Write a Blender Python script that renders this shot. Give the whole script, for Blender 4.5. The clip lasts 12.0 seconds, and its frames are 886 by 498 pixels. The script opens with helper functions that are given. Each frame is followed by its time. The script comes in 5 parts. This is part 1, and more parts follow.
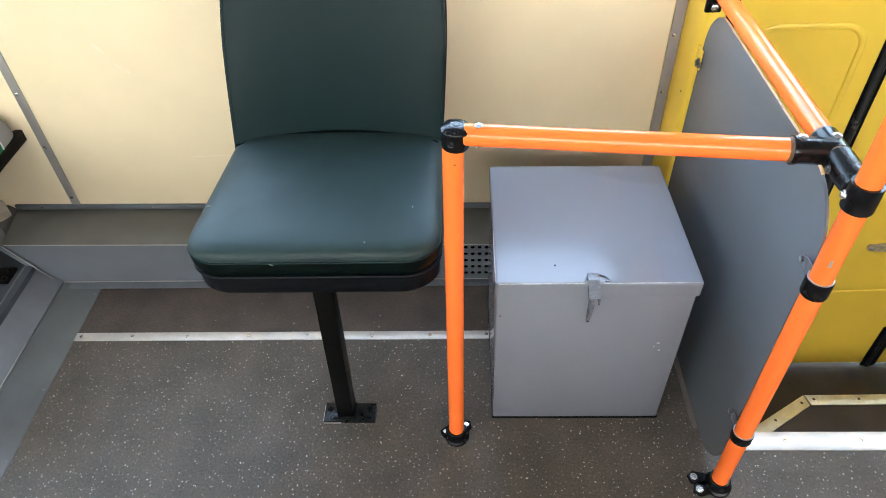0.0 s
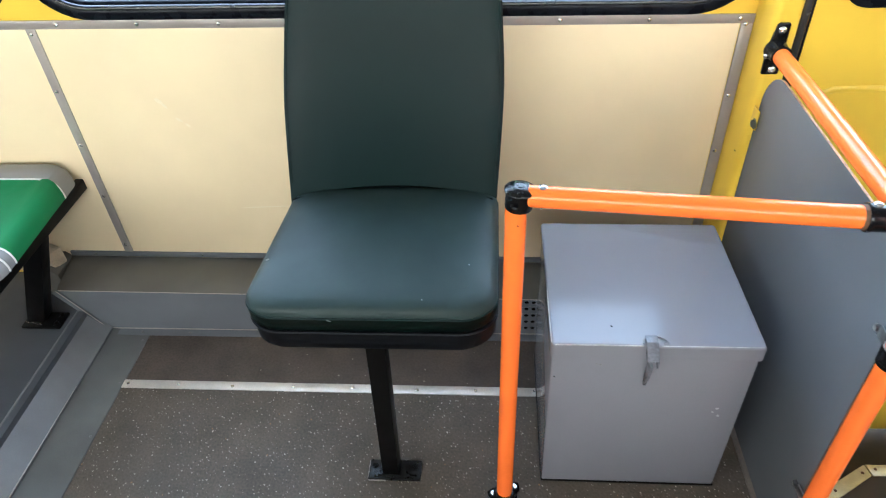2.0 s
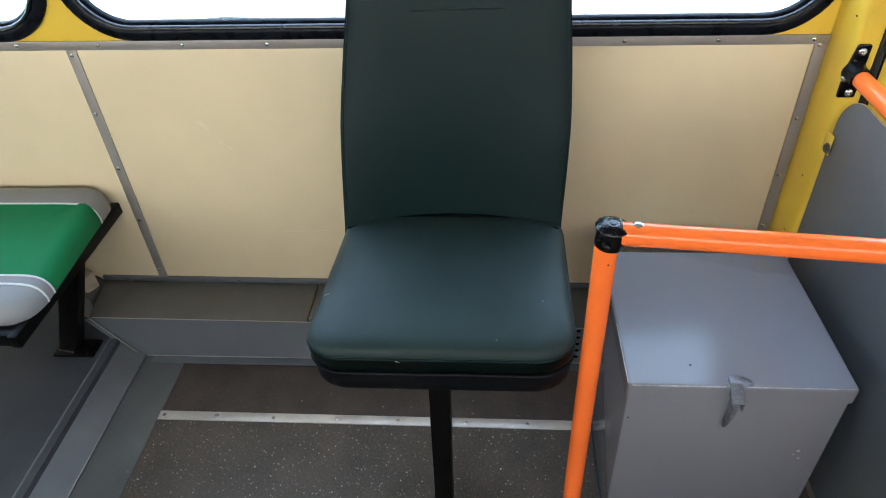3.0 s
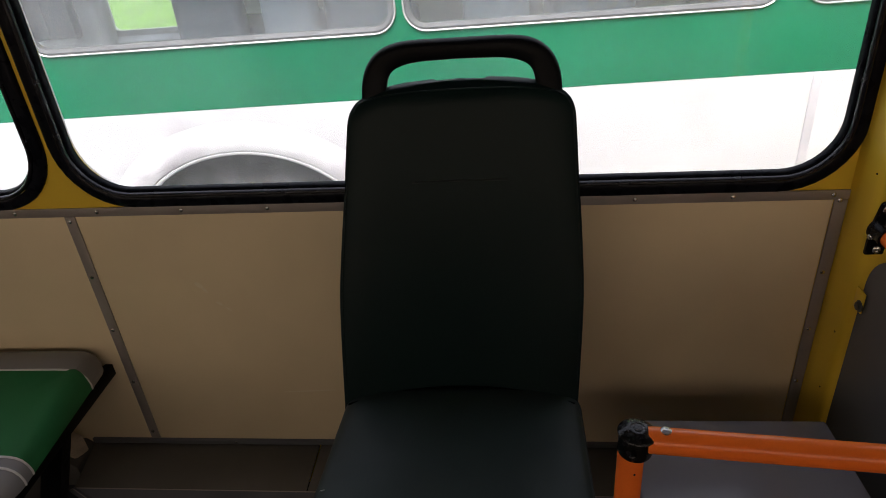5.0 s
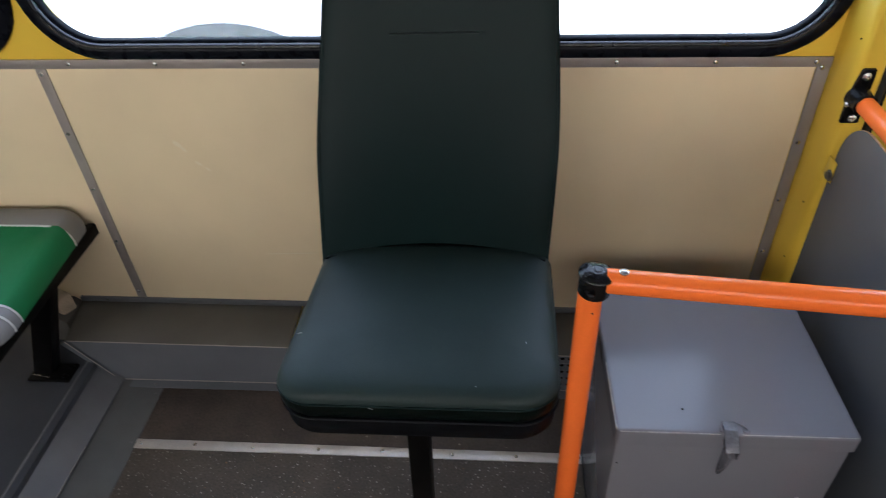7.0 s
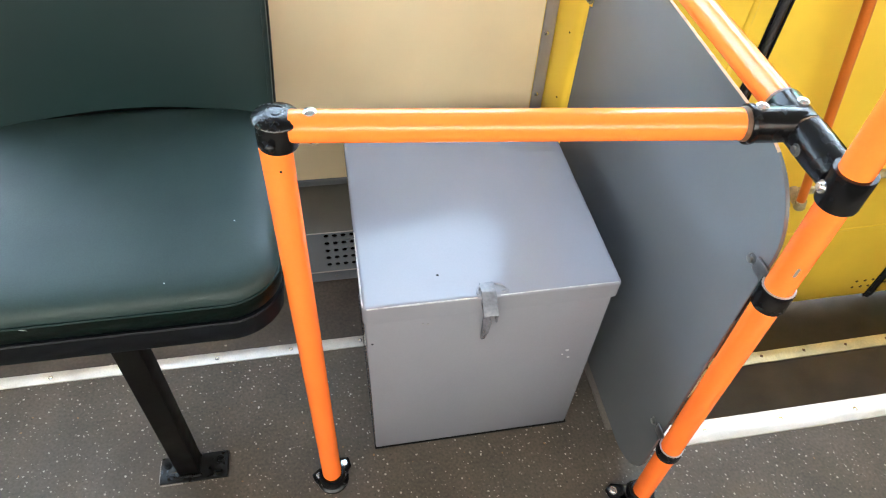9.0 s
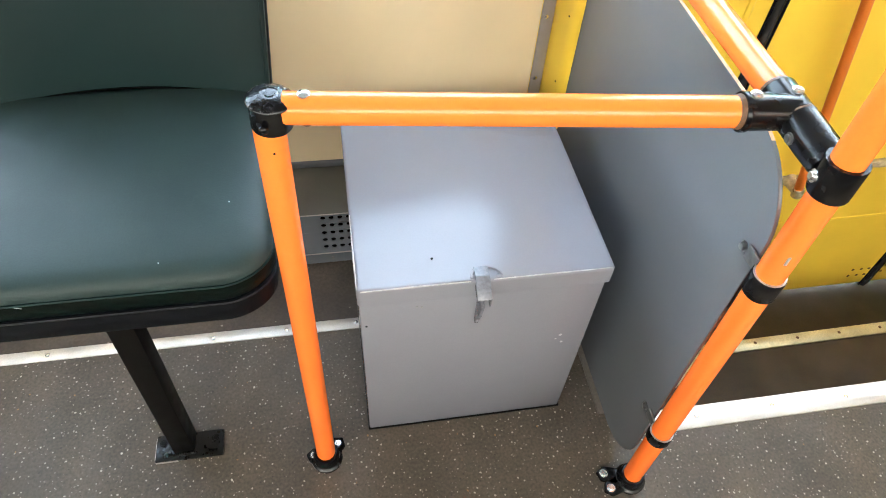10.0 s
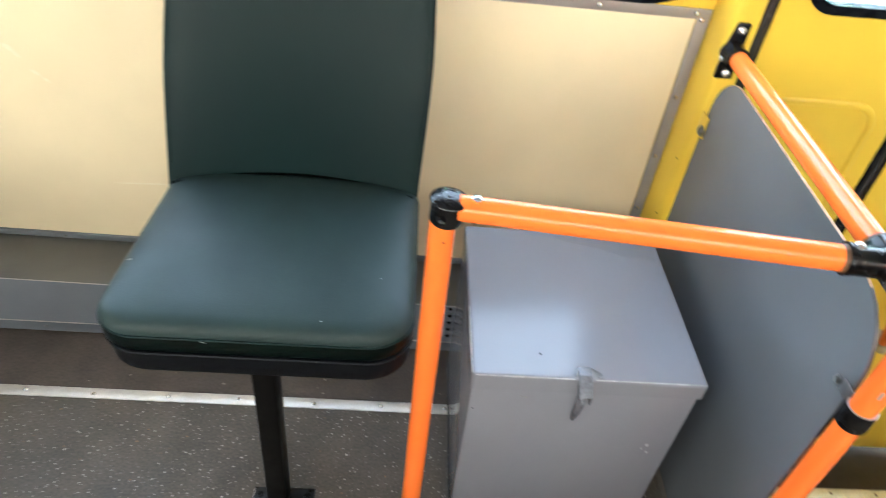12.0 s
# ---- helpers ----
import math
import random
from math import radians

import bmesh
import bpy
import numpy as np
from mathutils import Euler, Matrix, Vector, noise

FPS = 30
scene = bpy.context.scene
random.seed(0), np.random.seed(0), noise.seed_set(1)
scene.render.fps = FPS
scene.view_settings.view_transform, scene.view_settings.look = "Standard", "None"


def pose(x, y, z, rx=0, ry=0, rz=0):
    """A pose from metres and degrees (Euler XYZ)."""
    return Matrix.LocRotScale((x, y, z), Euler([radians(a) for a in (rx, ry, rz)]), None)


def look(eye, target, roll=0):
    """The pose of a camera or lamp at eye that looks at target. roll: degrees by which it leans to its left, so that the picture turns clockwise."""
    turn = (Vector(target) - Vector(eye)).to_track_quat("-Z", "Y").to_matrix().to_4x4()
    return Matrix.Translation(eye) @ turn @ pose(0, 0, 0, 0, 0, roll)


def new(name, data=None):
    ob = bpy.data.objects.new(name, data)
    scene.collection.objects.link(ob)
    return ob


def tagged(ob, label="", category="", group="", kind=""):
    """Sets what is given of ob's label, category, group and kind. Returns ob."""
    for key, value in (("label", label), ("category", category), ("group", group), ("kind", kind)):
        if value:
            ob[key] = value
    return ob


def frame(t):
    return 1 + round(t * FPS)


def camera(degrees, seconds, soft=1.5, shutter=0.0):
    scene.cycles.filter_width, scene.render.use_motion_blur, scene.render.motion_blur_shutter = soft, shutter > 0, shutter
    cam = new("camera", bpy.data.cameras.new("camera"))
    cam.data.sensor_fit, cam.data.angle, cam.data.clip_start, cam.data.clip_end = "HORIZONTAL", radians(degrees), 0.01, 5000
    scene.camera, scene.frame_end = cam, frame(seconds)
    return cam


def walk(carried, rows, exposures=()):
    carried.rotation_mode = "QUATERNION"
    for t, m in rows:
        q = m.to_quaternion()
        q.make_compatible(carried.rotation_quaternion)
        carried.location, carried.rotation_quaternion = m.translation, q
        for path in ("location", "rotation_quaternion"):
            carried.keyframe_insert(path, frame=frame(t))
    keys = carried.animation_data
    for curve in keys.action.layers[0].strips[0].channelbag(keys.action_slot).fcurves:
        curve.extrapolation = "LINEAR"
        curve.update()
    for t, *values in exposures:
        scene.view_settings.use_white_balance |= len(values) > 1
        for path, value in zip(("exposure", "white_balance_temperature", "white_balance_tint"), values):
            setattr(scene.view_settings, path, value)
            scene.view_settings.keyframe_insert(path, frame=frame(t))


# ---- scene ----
cam = camera(66.8, 12.0, 0.8, 0.4)
EXPOSURES = [(0.0, 4.72, 5080, 7), (1.6, 4.74, 5080, 7), (2.1, 4.56, 5060, 6), (2.7, 4.24, 5020, 6), (4.3, 2.05, 6100, 18), (4.6, 1.83, 6420, 22), (5.0, 1.50, 6450, 23), (5.5, 1.40, 6350, 23), (6.15, 1.5, 6220, 22), (6.5, 2.17, 5900, 20), (7.0, 3.27, 5300, 15), (7.4, 4.18, 5080, 9), (7.7, 4.48, 5130, 7), (10.0, 5.11, 5520, 6), (11.5, 4.99, 5480, 6), (12.0, 4.74, 5320, 6)]
PATH = [
    (0, (0.021, 0.049, 1.45), (-0.052, 1.494, 0.069), -2.6),
    (0.5, (0.021, 0.052, 1.445), (-0.051, 1.483, 0.05), -2.6),
    (1, (0.018, 0.05, 1.445), (-0.062, 1.484, 0.054), -2.9),
    (1.5, (0.011, 0.053, 1.451), (-0.103, 1.522, 0.099), -3.2),
    (1.7, (0.000, 0.050, 1.462), (-0.144, 1.549, 0.147), -3.5),
    (2, (-0.034, 0.066, 1.466), (-0.189, 1.598, 0.19), -3.4),
    (2.2, (-0.069, 0.083, 1.467), (-0.212, 1.625, 0.202), -3.6),
    (2.5, (-0.129, 0.105, 1.47), (-0.28, 1.662, 0.224), -3.9),
    (2.7, (-0.151, 0.114, 1.465), (-0.306, 1.659, 0.204), -3.5),
    (4.3, (-0.178, 0.281, 1.482), (-0.391, 1.909, 0.341), -4.6),
    (4.5, (-0.172, 0.278, 1.494), (-0.381, 1.924, 0.378), -4.6),
    (4.8, (-0.161, 0.283, 1.512), (-0.373, 1.970, 0.459), -4.9),
    (5, (-0.154, 0.286, 1.524), (-0.354, 2.009, 0.528), -4.9),
    (5.5, (-0.148, 0.277, 1.525), (-0.349, 1.989, 0.511), -4.7),
    (6, (-0.146, 0.261, 1.507), (-0.365, 1.918, 0.409), -4.6),
    (6.2, (-0.146, 0.246, 1.506), (-0.358, 1.864, 0.349), -4.1),
    (6.5, (-0.145, 0.253, 1.474), (-0.355, 1.82, 0.249), -4.2),
    (6.8, (-0.138, 0.236, 1.478), (-0.336, 1.783, 0.227), -4.2),
    (7, (-0.127, 0.237, 1.475), (-0.299, 1.782, 0.215), -3.5),
    (7.2, (-0.100, 0.244, 1.462), (-0.200, 1.751, 0.151), -1.3),
    (7.5, (-0.054, 0.281, 1.418), (-0.031, 1.721, 0.029), -0.5),
    (7.7, (-0.02, 0.301, 1.382), (0.031, 1.722, -0.024), -1.3),
    (9.3, (0.072, 0.372, 1.298), (0.374, 1.615, -0.239), 4.7),
    (9.5, (0.076, 0.37, 1.298), (0.381, 1.597, -0.252), 5.0),
    (10, (0.073, 0.367, 1.302), (0.345, 1.61, -0.241), 4.3),
    (10.5, (0.059, 0.358, 1.312), (0.347, 1.632, -0.203), 5.3),
    (11, (0.038, 0.337, 1.329), (0.307, 1.649, -0.156), 5.2),
    (11.2, (0.032, 0.337, 1.333), (0.301, 1.682, -0.123), 5.3),
    (11.5, (0.012, 0.315, 1.35), (0.266, 1.693, -0.076), 6.1),
    (11.8, (-0.018, 0.288, 1.366), (0.175, 1.730, -0.007), 6.5),
    (12, (-0.047, 0.262, 1.379), (0.063, 1.753, 0.051), 6.2),
]
walk(cam, [(t, look(eye, target, roll)) for t, eye, target, roll in PATH], EXPOSURES)

# ---- world, sun, large lights ----
world = bpy.data.worlds.new("sky")
scene.world = world
world.use_nodes = True
wn = world.node_tree.nodes
sky = wn.new("ShaderNodeTexSky")
sky.sky_type = "NISHITA"
sky.sun_disc = False
sky.sun_elevation = radians(59)
sky.sun_rotation = radians(191)
sky.air_density = 1.4
sky.dust_density = 1.2
veil = wn.new("ShaderNodeHueSaturation")       # thin overcast: the blue is washed out
veil.inputs["Saturation"].default_value = 0.28
world.node_tree.links.new(sky.outputs[0], veil.inputs["Color"])
world.node_tree.links.new(veil.outputs[0], wn["Background"].inputs[0])
wn["Background"].inputs[1].default_value = 0.15

sun = new("sun", bpy.data.lights.new("sun", "SUN"))
sun.data.energy = 1.7
sun.data.angle = radians(14)
sun.data.color = (1.0, 0.95, 0.88)
sun.matrix_world = look((-0.8, -1.2, 7.0), (0.0, 3.0, 0.0))


def window_light(name, eye, target, w, h, watts, color=(1.0, 0.98, 0.95)):
    """Daylight that enters by one window opening."""
    ob = new(name, bpy.data.lights.new(name, "AREA"))
    ob.data.shape = "RECTANGLE"
    ob.data.size, ob.data.size_y, ob.data.energy, ob.data.color = w, h, watts, color
    ob.matrix_world = look(eye, target)
    return ob


LIGHT = 0.68
for wx, share in ((-3.05, 1.32), (-1.35, 1.42), (0.35, 0.92), (2.05, 0.49)):
    window_light("daylight_side", (wx, -0.735, 1.48), (wx, 0.6, 0.9), 1.5, 0.6, LIGHT * share, (1.0, 0.895, 0.765))
window_light("daylight_door", (0.845, 1.50, 1.44), (0.7, 0.0, 0.8), 0.27, 0.58, 0.10)
window_light("daylight_door", (1.245, 1.50, 1.44), (1.0, 0.0, 0.8), 0.27, 0.58, 0.10)
window_light("daylight_door", (1.685, 1.50, 1.44), (1.4, 0.0, 0.8), 0.27, 0.58, 0.10)


# ---- materials ----
def mat(name, color, rough=0.5, metal=0.0, grain=0.0, grain_scale=300.0, blotch=0.0, blotch_scale=6.0,
        bump=0.0, bump_scale=400.0, rough_var=0.0, coat=0.0, spec=0.5, island=0.0):
    """A surface with colour variation at two scales, uneven gloss and fine relief."""
    m = bpy.data.materials.new(name)
    m.use_nodes = True
    nt = m.node_tree
    n, ln = nt.nodes, nt.links
    b = n["Principled BSDF"]
    b.inputs["Base Color"].default_value = (*color, 1)
    b.inputs["Roughness"].default_value = rough
    b.inputs["Metallic"].default_value = metal
    b.inputs["Coat Weight"].default_value = coat
    b.inputs["Coat Roughness"].default_value = 0.08
    b.inputs["Specular IOR Level"].default_value = spec
    tc = n.new("ShaderNodeTexCoord")
    last = None

    def noise_node(scale, detail):
        t = n.new("ShaderNodeTexNoise")
        t.inputs["Scale"].default_value, t.inputs["Detail"].default_value = scale, detail
        ln.new(tc.outputs["Object"], t.inputs["Vector"])
        return t

    def vary(src, t, amount, lo, hi):
        mr = n.new("ShaderNodeMapRange")
        mr.inputs["From Min"].default_value, mr.inputs["From Max"].default_value = lo, hi
        mr.inputs["To Min"].default_value, mr.inputs["To Max"].default_value = 1 - amount, 1 + amount
        ln.new(t.outputs["Fac"], mr.inputs["Value"])
        mx = n.new("ShaderNodeMix")
        mx.data_type, mx.blend_type = "RGBA", "MULTIPLY"
        mx.inputs["Factor"].default_value = 1
        if src is None:
            mx.inputs[6].default_value = (*color, 1)
        else:
            ln.new(src, mx.inputs[6])
        cmb = n.new("ShaderNodeCombineColor")
        for k in range(3):
            ln.new(mr.outputs[0], cmb.inputs[k])
        ln.new(cmb.outputs[0], mx.inputs[7])
        return mx.outputs[2]

    if blotch:
        last = vary(last, noise_node(blotch_scale, 6), blotch, 0.3, 0.7)
    if grain:
        last = vary(last, noise_node(grain_scale, 3), grain, 0.3, 0.7)
    if last is not None:
        ln.new(last, b.inputs["Base Color"])
    if rough_var:
        mr = n.new("ShaderNodeMapRange")
        mr.inputs["From Min"].default_value, mr.inputs["From Max"].default_value = 0.3, 0.7
        mr.inputs["To Min"].default_value = max(0.02, rough - rough_var)
        mr.inputs["To Max"].default_value = min(1.0, rough + rough_var)
        ln.new(noise_node(blotch_scale * 2.3, 5).outputs["Fac"], mr.inputs["Value"])
        ln.new(mr.outputs[0], b.inputs["Roughness"])
    if bump:
        bp = n.new("ShaderNodeBump")
        bp.inputs["Strength"].default_value, bp.inputs["Distance"].default_value = bump, 0.002
        ln.new(noise_node(bump_scale, 4).outputs["Fac"], bp.inputs["Height"])
        ln.new(bp.outputs[0], b.inputs["Normal"])
    return m


def add_specks(m, scale, size, color, chance, ragged=0.35):
    """Scattered chips of another colour, uneven in outline and in size."""
    nt = m.node_tree
    n, ln = nt.nodes, nt.links
    b = n["Principled BSDF"]
    tc, nz, add, v = (n.new(k) for k in ("ShaderNodeTexCoord", "ShaderNodeTexNoise", "ShaderNodeVectorMath", "ShaderNodeTexVoronoi"))
    nz.inputs["Scale"].default_value, nz.inputs["Detail"].default_value = scale * 2.2, 2
    ln.new(tc.outputs["Object"], nz.inputs["Vector"])
    add.operation = "MULTIPLY_ADD"
    add.inputs[1].default_value = (ragged / scale,) * 3
    ln.new(nz.outputs["Color"], add.inputs[0])
    ln.new(tc.outputs["Object"], add.inputs[2])
    v.inputs["Scale"].default_value = scale
    ln.new(add.outputs[0], v.inputs["Vector"])
    pick = n.new("ShaderNodeSeparateColor")
    ln.new(v.outputs["Color"], pick.inputs[0])
    own = n.new("ShaderNodeMapRange")
    own.inputs["To Min"].default_value, own.inputs["To Max"].default_value = size * 0.45, size
    ln.new(pick.outputs[1], own.inputs["Value"])
    edge = n.new("ShaderNodeMath")
    edge.operation = "DIVIDE"
    ln.new(v.outputs["Distance"], edge.inputs[0])
    ln.new(own.outputs[0], edge.inputs[1])
    soft = n.new("ShaderNodeMapRange")
    soft.interpolation_type = "SMOOTHSTEP"
    for k, value in zip(("From Min", "From Max", "To Min", "To Max"), (0.55, 1.0, 1.0, 0.0)):
        soft.inputs[k].default_value = value
    ln.new(edge.outputs[0], soft.inputs["Value"])
    rare, both = n.new("ShaderNodeMath"), n.new("ShaderNodeMath")
    rare.operation, both.operation = "LESS_THAN", "MULTIPLY"
    rare.inputs[1].default_value = chance
    ln.new(pick.outputs[0], rare.inputs[0])
    ln.new(soft.outputs[0], both.inputs[0])
    ln.new(rare.outputs[0], both.inputs[1])
    mx = n.new("ShaderNodeMix")
    mx.data_type = "RGBA"
    ln.new(both.outputs[0], mx.inputs["Factor"])
    if b.inputs["Base Color"].links:
        ln.new(b.inputs["Base Color"].links[0].from_socket, mx.inputs[6])
    else:
        mx.inputs[6].default_value = b.inputs["Base Color"].default_value
    mx.inputs[7].default_value = (*color, 1)
    ln.new(mx.outputs[2], b.inputs["Base Color"])


def glass(name, tint=(1, 1, 1), gloss=0.02, dust_haze=0.0, dust_haze_scale=3.0):
    """Clear pane: transparent, glossier at a slant, with a pale film for dust and haze."""
    m = bpy.data.materials.new(name)
    m.use_nodes = True
    n, ln = m.node_tree.nodes, m.node_tree.links
    n.remove(n["Principled BSDF"])
    tr, gl, mx, lw = (n.new(k) for k in ("ShaderNodeBsdfTransparent", "ShaderNodeBsdfGlossy", "ShaderNodeMixShader", "ShaderNodeLayerWeight"))
    tr.inputs[0].default_value = (*tint, 1)
    gl.inputs["Roughness"].default_value = gloss
    pw, ad = n.new("ShaderNodeMath"), n.new("ShaderNodeMath")
    pw.operation, ad.operation = "POWER", "MULTIPLY_ADD"
    pw.inputs[1].default_value = 5.0
    ad.inputs[1].default_value, ad.inputs[2].default_value = 0.9, 0.03
    ln.new(lw.outputs["Facing"], pw.inputs[0])
    ln.new(pw.outputs[0], ad.inputs[0])
    ln.new(ad.outputs[0], mx.inputs[0])
    ln.new(tr.outputs[0], mx.inputs[1])
    ln.new(gl.outputs[0], mx.inputs[2])
    out = mx
    if dust_haze:
        tc, nz, mr, tl, df, both, film = (n.new(k) for k in ("ShaderNodeTexCoord", "ShaderNodeTexNoise", "ShaderNodeMapRange", "ShaderNodeBsdfTranslucent", "ShaderNodeBsdfDiffuse", "ShaderNodeMixShader", "ShaderNodeMixShader"))
        nz.inputs["Scale"].default_value, nz.inputs["Detail"].default_value = dust_haze_scale, 8
        ln.new(tc.outputs["Object"], nz.inputs["Vector"])
        mr.inputs["From Min"].default_value, mr.inputs["From Max"].default_value = 0.3, 0.75
        mr.inputs["To Min"].default_value, mr.inputs["To Max"].default_value = dust_haze * 0.2, dust_haze * 2.2
        ln.new(nz.outputs["Fac"], mr.inputs["Value"])
        ln.new(mr.outputs[0], film.inputs[0])
        ln.new(mx.outputs[0], film.inputs[1])
        ln.new(tl.outputs[0], both.inputs[1])
        ln.new(df.outputs[0], both.inputs[2])
        ln.new(both.outputs[0], film.inputs[2])
        out = film
    ln.new(out.outputs[0], n["Material Output"].inputs[0])
    return m


# blotch raised to paint in cloudy glare on the laminate
M_PANEL = mat("cream_laminate", (0.80, 0.660, 0.425), 0.34, grain=0.02, grain_scale=900, blotch=0.055, blotch_scale=3.4,
              bump=0.02, bump_scale=60, rough_var=0.06)
M_YELLOW = mat("yellow_paint", (0.83, 0.560, 0.042), 0.38, blotch=0.05, blotch_scale=5, bump=0.03, bump_scale=25, rough_var=0.02, coat=0.2)
M_ALU = mat("brushed_aluminium", (0.60, 0.56, 0.51), 0.42, 0.6, grain=0.10, grain_scale=500, blotch=0.12, blotch_scale=14, bump=0.03, rough_var=0.1)
M_STRIP = mat("grey_anodised_strip", (0.345, 0.310, 0.285), 0.38, 0.35, grain=0.06, grain_scale=600, blotch=0.08, blotch_scale=9, rough_var=0.08)
M_BRASSY = mat("worn_yellowed_aluminium", (0.62, 0.55, 0.34), 0.40, 0.6, grain=0.12, grain_scale=300, blotch=0.18, blotch_scale=18, rough_var=0.1)
M_STEEL = mat("zinc_steel", (0.74, 0.73, 0.70), 0.24, 0.9, grain=0.08, grain_scale=800)
M_FLOOR = mat("speckled_vinyl", (0.0670, 0.0545, 0.0408), 0.50, spec=0.36, grain=0.26, grain_scale=170, blotch=0.20, blotch_scale=9, bump=0.16, bump_scale=180, rough_var=0.08)
add_specks(M_FLOOR, 130.0, 0.34, (0.040, 0.032, 0.026), 0.12)
add_specks(M_FLOOR, 120.0, 0.30, (0.15, 0.13, 0.105), 0.50)
add_specks(M_FLOOR, 98.0, 0.255, (0.31, 0.285, 0.235), 0.80)
add_specks(M_FLOOR, 52.0, 0.17, (0.40, 0.37, 0.31), 0.16)
add_specks(M_FLOOR, 66.0, 0.20, (0.20, 0.12, 0.05), 0.05)
M_FLOOR_OLD = mat("dark_worn_vinyl", (0.058, 0.045, 0.035), 0.50, spec=0.30, grain=0.22, grain_scale=150, blotch=0.26, blotch_scale=9, bump=0.12, bump_scale=180, rough_var=0.08)
add_specks(M_FLOOR_OLD, 66.0, 0.22, (0.24, 0.215, 0.17), 0.16)
M_DUCT = mat("grey_duct_paint", (0.114, 0.121, 0.134), 0.42, spec=0.4, grain=0.05, grain_scale=500, blotch=0.10, blotch_scale=6, bump=0.04, bump_scale=90, rough_var=0.08)
M_PLATE_LOW = mat("olive_shaded_floor_plate", (0.094, 0.096, 0.094), 0.46, spec=0.4, grain=0.06, grain_scale=400, blotch=0.2, blotch_scale=6, bump=0.05, bump_scale=60, rough_var=0.08)
M_RAMP = mat("grey_ramp_paint", (0.118, 0.118, 0.124), 0.45, spec=0.4, grain=0.06, grain_scale=400, blotch=0.16, blotch_scale=7, bump=0.05, bump_scale=60, rough_var=0.08)
M_DUCT_TOP = mat("dusty_duct_paint", (0.102, 0.097, 0.086), 0.52, spec=0.35, grain=0.06, grain_scale=500, blotch=0.16, blotch_scale=5, bump=0.04, bump_scale=90, rough_var=0.08)
M_PLATFORM = mat("grey_platform_vinyl", (0.058, 0.062, 0.072), 0.52, spec=0.35, grain=0.10, grain_scale=400, blotch=0.12, blotch_scale=5, bump=0.08, bump_scale=300, rough_var=0.08)
M_BOX = mat("light_grey_enamel", (0.188, 0.190, 0.215), 0.150, spec=0.30, grain=0.02, grain_scale=400, blotch=0.03, blotch_scale=5, bump=0.05, bump_scale=9, rough_var=0.02)
# the box's grey, darkened for the shading on hasp and staple
M_HASP = mat("shaded_grey_enamel", (0.135, 0.140, 0.160), 0.24, spec=0.5, grain=0.15, grain_scale=200, blotch=0.2, blotch_scale=40, bump=0.12, bump_scale=120)
M_CHIP = mat("chipped_enamel", (0.30, 0.30, 0.33), 0.4, grain=0.1)
M_PLATE = mat("mid_grey_enamel", (0.118, 0.126, 0.137), 0.22, spec=0.7, grain=0.03, grain_scale=700, blotch=0.05, blotch_scale=4, bump=0.02, bump_scale=150, rough_var=0.03)
# handrail orange with the door's shade put into the colour
M_ORANGE_SHADE = mat("shaded_orange_paint", (0.56, 0.150, 0.020), 0.30, blotch=0.08, blotch_scale=12, grain=0.04, spec=0.3)
M_ORANGE = mat("orange_powder_coat", (0.94, 0.182, 0.022), 0.24, blotch=0.03, blotch_scale=12, grain=0.02, spec=0.32, coat=0.06)
M_BLACK = mat("black_plastic", (0.0045, 0.0045, 0.005), 0.24, spec=0.24, grain=0.1, blotch=0.15, blotch_scale=20, bump=0.03, bump_scale=300, rough_var=0.06)
M_SCUFFED = mat("scuffed_black_plastic", (0.007, 0.007, 0.008), 0.20, spec=0.28, grain=0.5, grain_scale=300, blotch=0.4, blotch_scale=60, bump=0.22, bump_scale=220, rough_var=0.12)
add_specks(M_SCUFFED, 230.0, 0.60, (0.085, 0.085, 0.092), 0.18, 0.9)
M_EDGING = mat("dull_floor_edging", (0.105, 0.09, 0.072), 0.5, grain=0.15, grain_scale=200, blotch=0.25, blotch_scale=9)
M_EDGE = mat("raw_board_edge", (0.52, 0.31, 0.15), 0.55, grain=0.25, grain_scale=160, blotch=0.25, blotch_scale=20)
M_PALE_MARK = mat("pale_tone", (0.835, 0.72, 0.51), 0.5, grain=0.05)
M_SEAL = mat("shiny_black_rubber", (0.030, 0.030, 0.031), 0.24, spec=0.6, blotch=0.15, blotch_scale=12, rough_var=0.05)
M_RIDGE = mat("glossy_filler_rubber", (0.010, 0.011, 0.015), 0.24, spec=0.5, blotch=0.2, blotch_scale=14, rough_var=0.06)
M_RUBBER = mat("black_rubber", (0.0052, 0.0062, 0.0100), 0.30, spec=0.12, blotch=0.2, blotch_scale=12, bump=0.05, bump_scale=200, rough_var=0.1)
M_BLACKSTEEL = mat("black_painted_steel", (0.0026, 0.0025, 0.0024), 0.40, spec=0.11, blotch=0.3, blotch_scale=14, bump=0.03, bump_scale=120, rough_var=0.06)
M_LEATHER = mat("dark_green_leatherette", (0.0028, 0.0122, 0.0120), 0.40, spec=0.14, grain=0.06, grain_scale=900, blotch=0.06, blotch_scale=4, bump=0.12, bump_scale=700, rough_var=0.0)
# same leatherette, darkened for the shade on the front below the seam
M_BORDER_SHADE = mat("shaded_green_border", (0.0008, 0.0034, 0.0028), 0.34, spec=0.10, grain=0.06, grain_scale=900, blotch=0.08, blotch_scale=6, bump=0.12, bump_scale=700)
# backrest leatherette, greyer from wear and lightened for the sheen on the cushion
M_LEATHER_WORN_LIT = mat("rubbed_lit_green_leatherette", (0.0192, 0.0315, 0.0300), 0.46, spec=0.19, grain=0.09, grain_scale=500, blotch=0.14, blotch_scale=7, bump=0.14, bump_scale=450, rough_var=0.05)
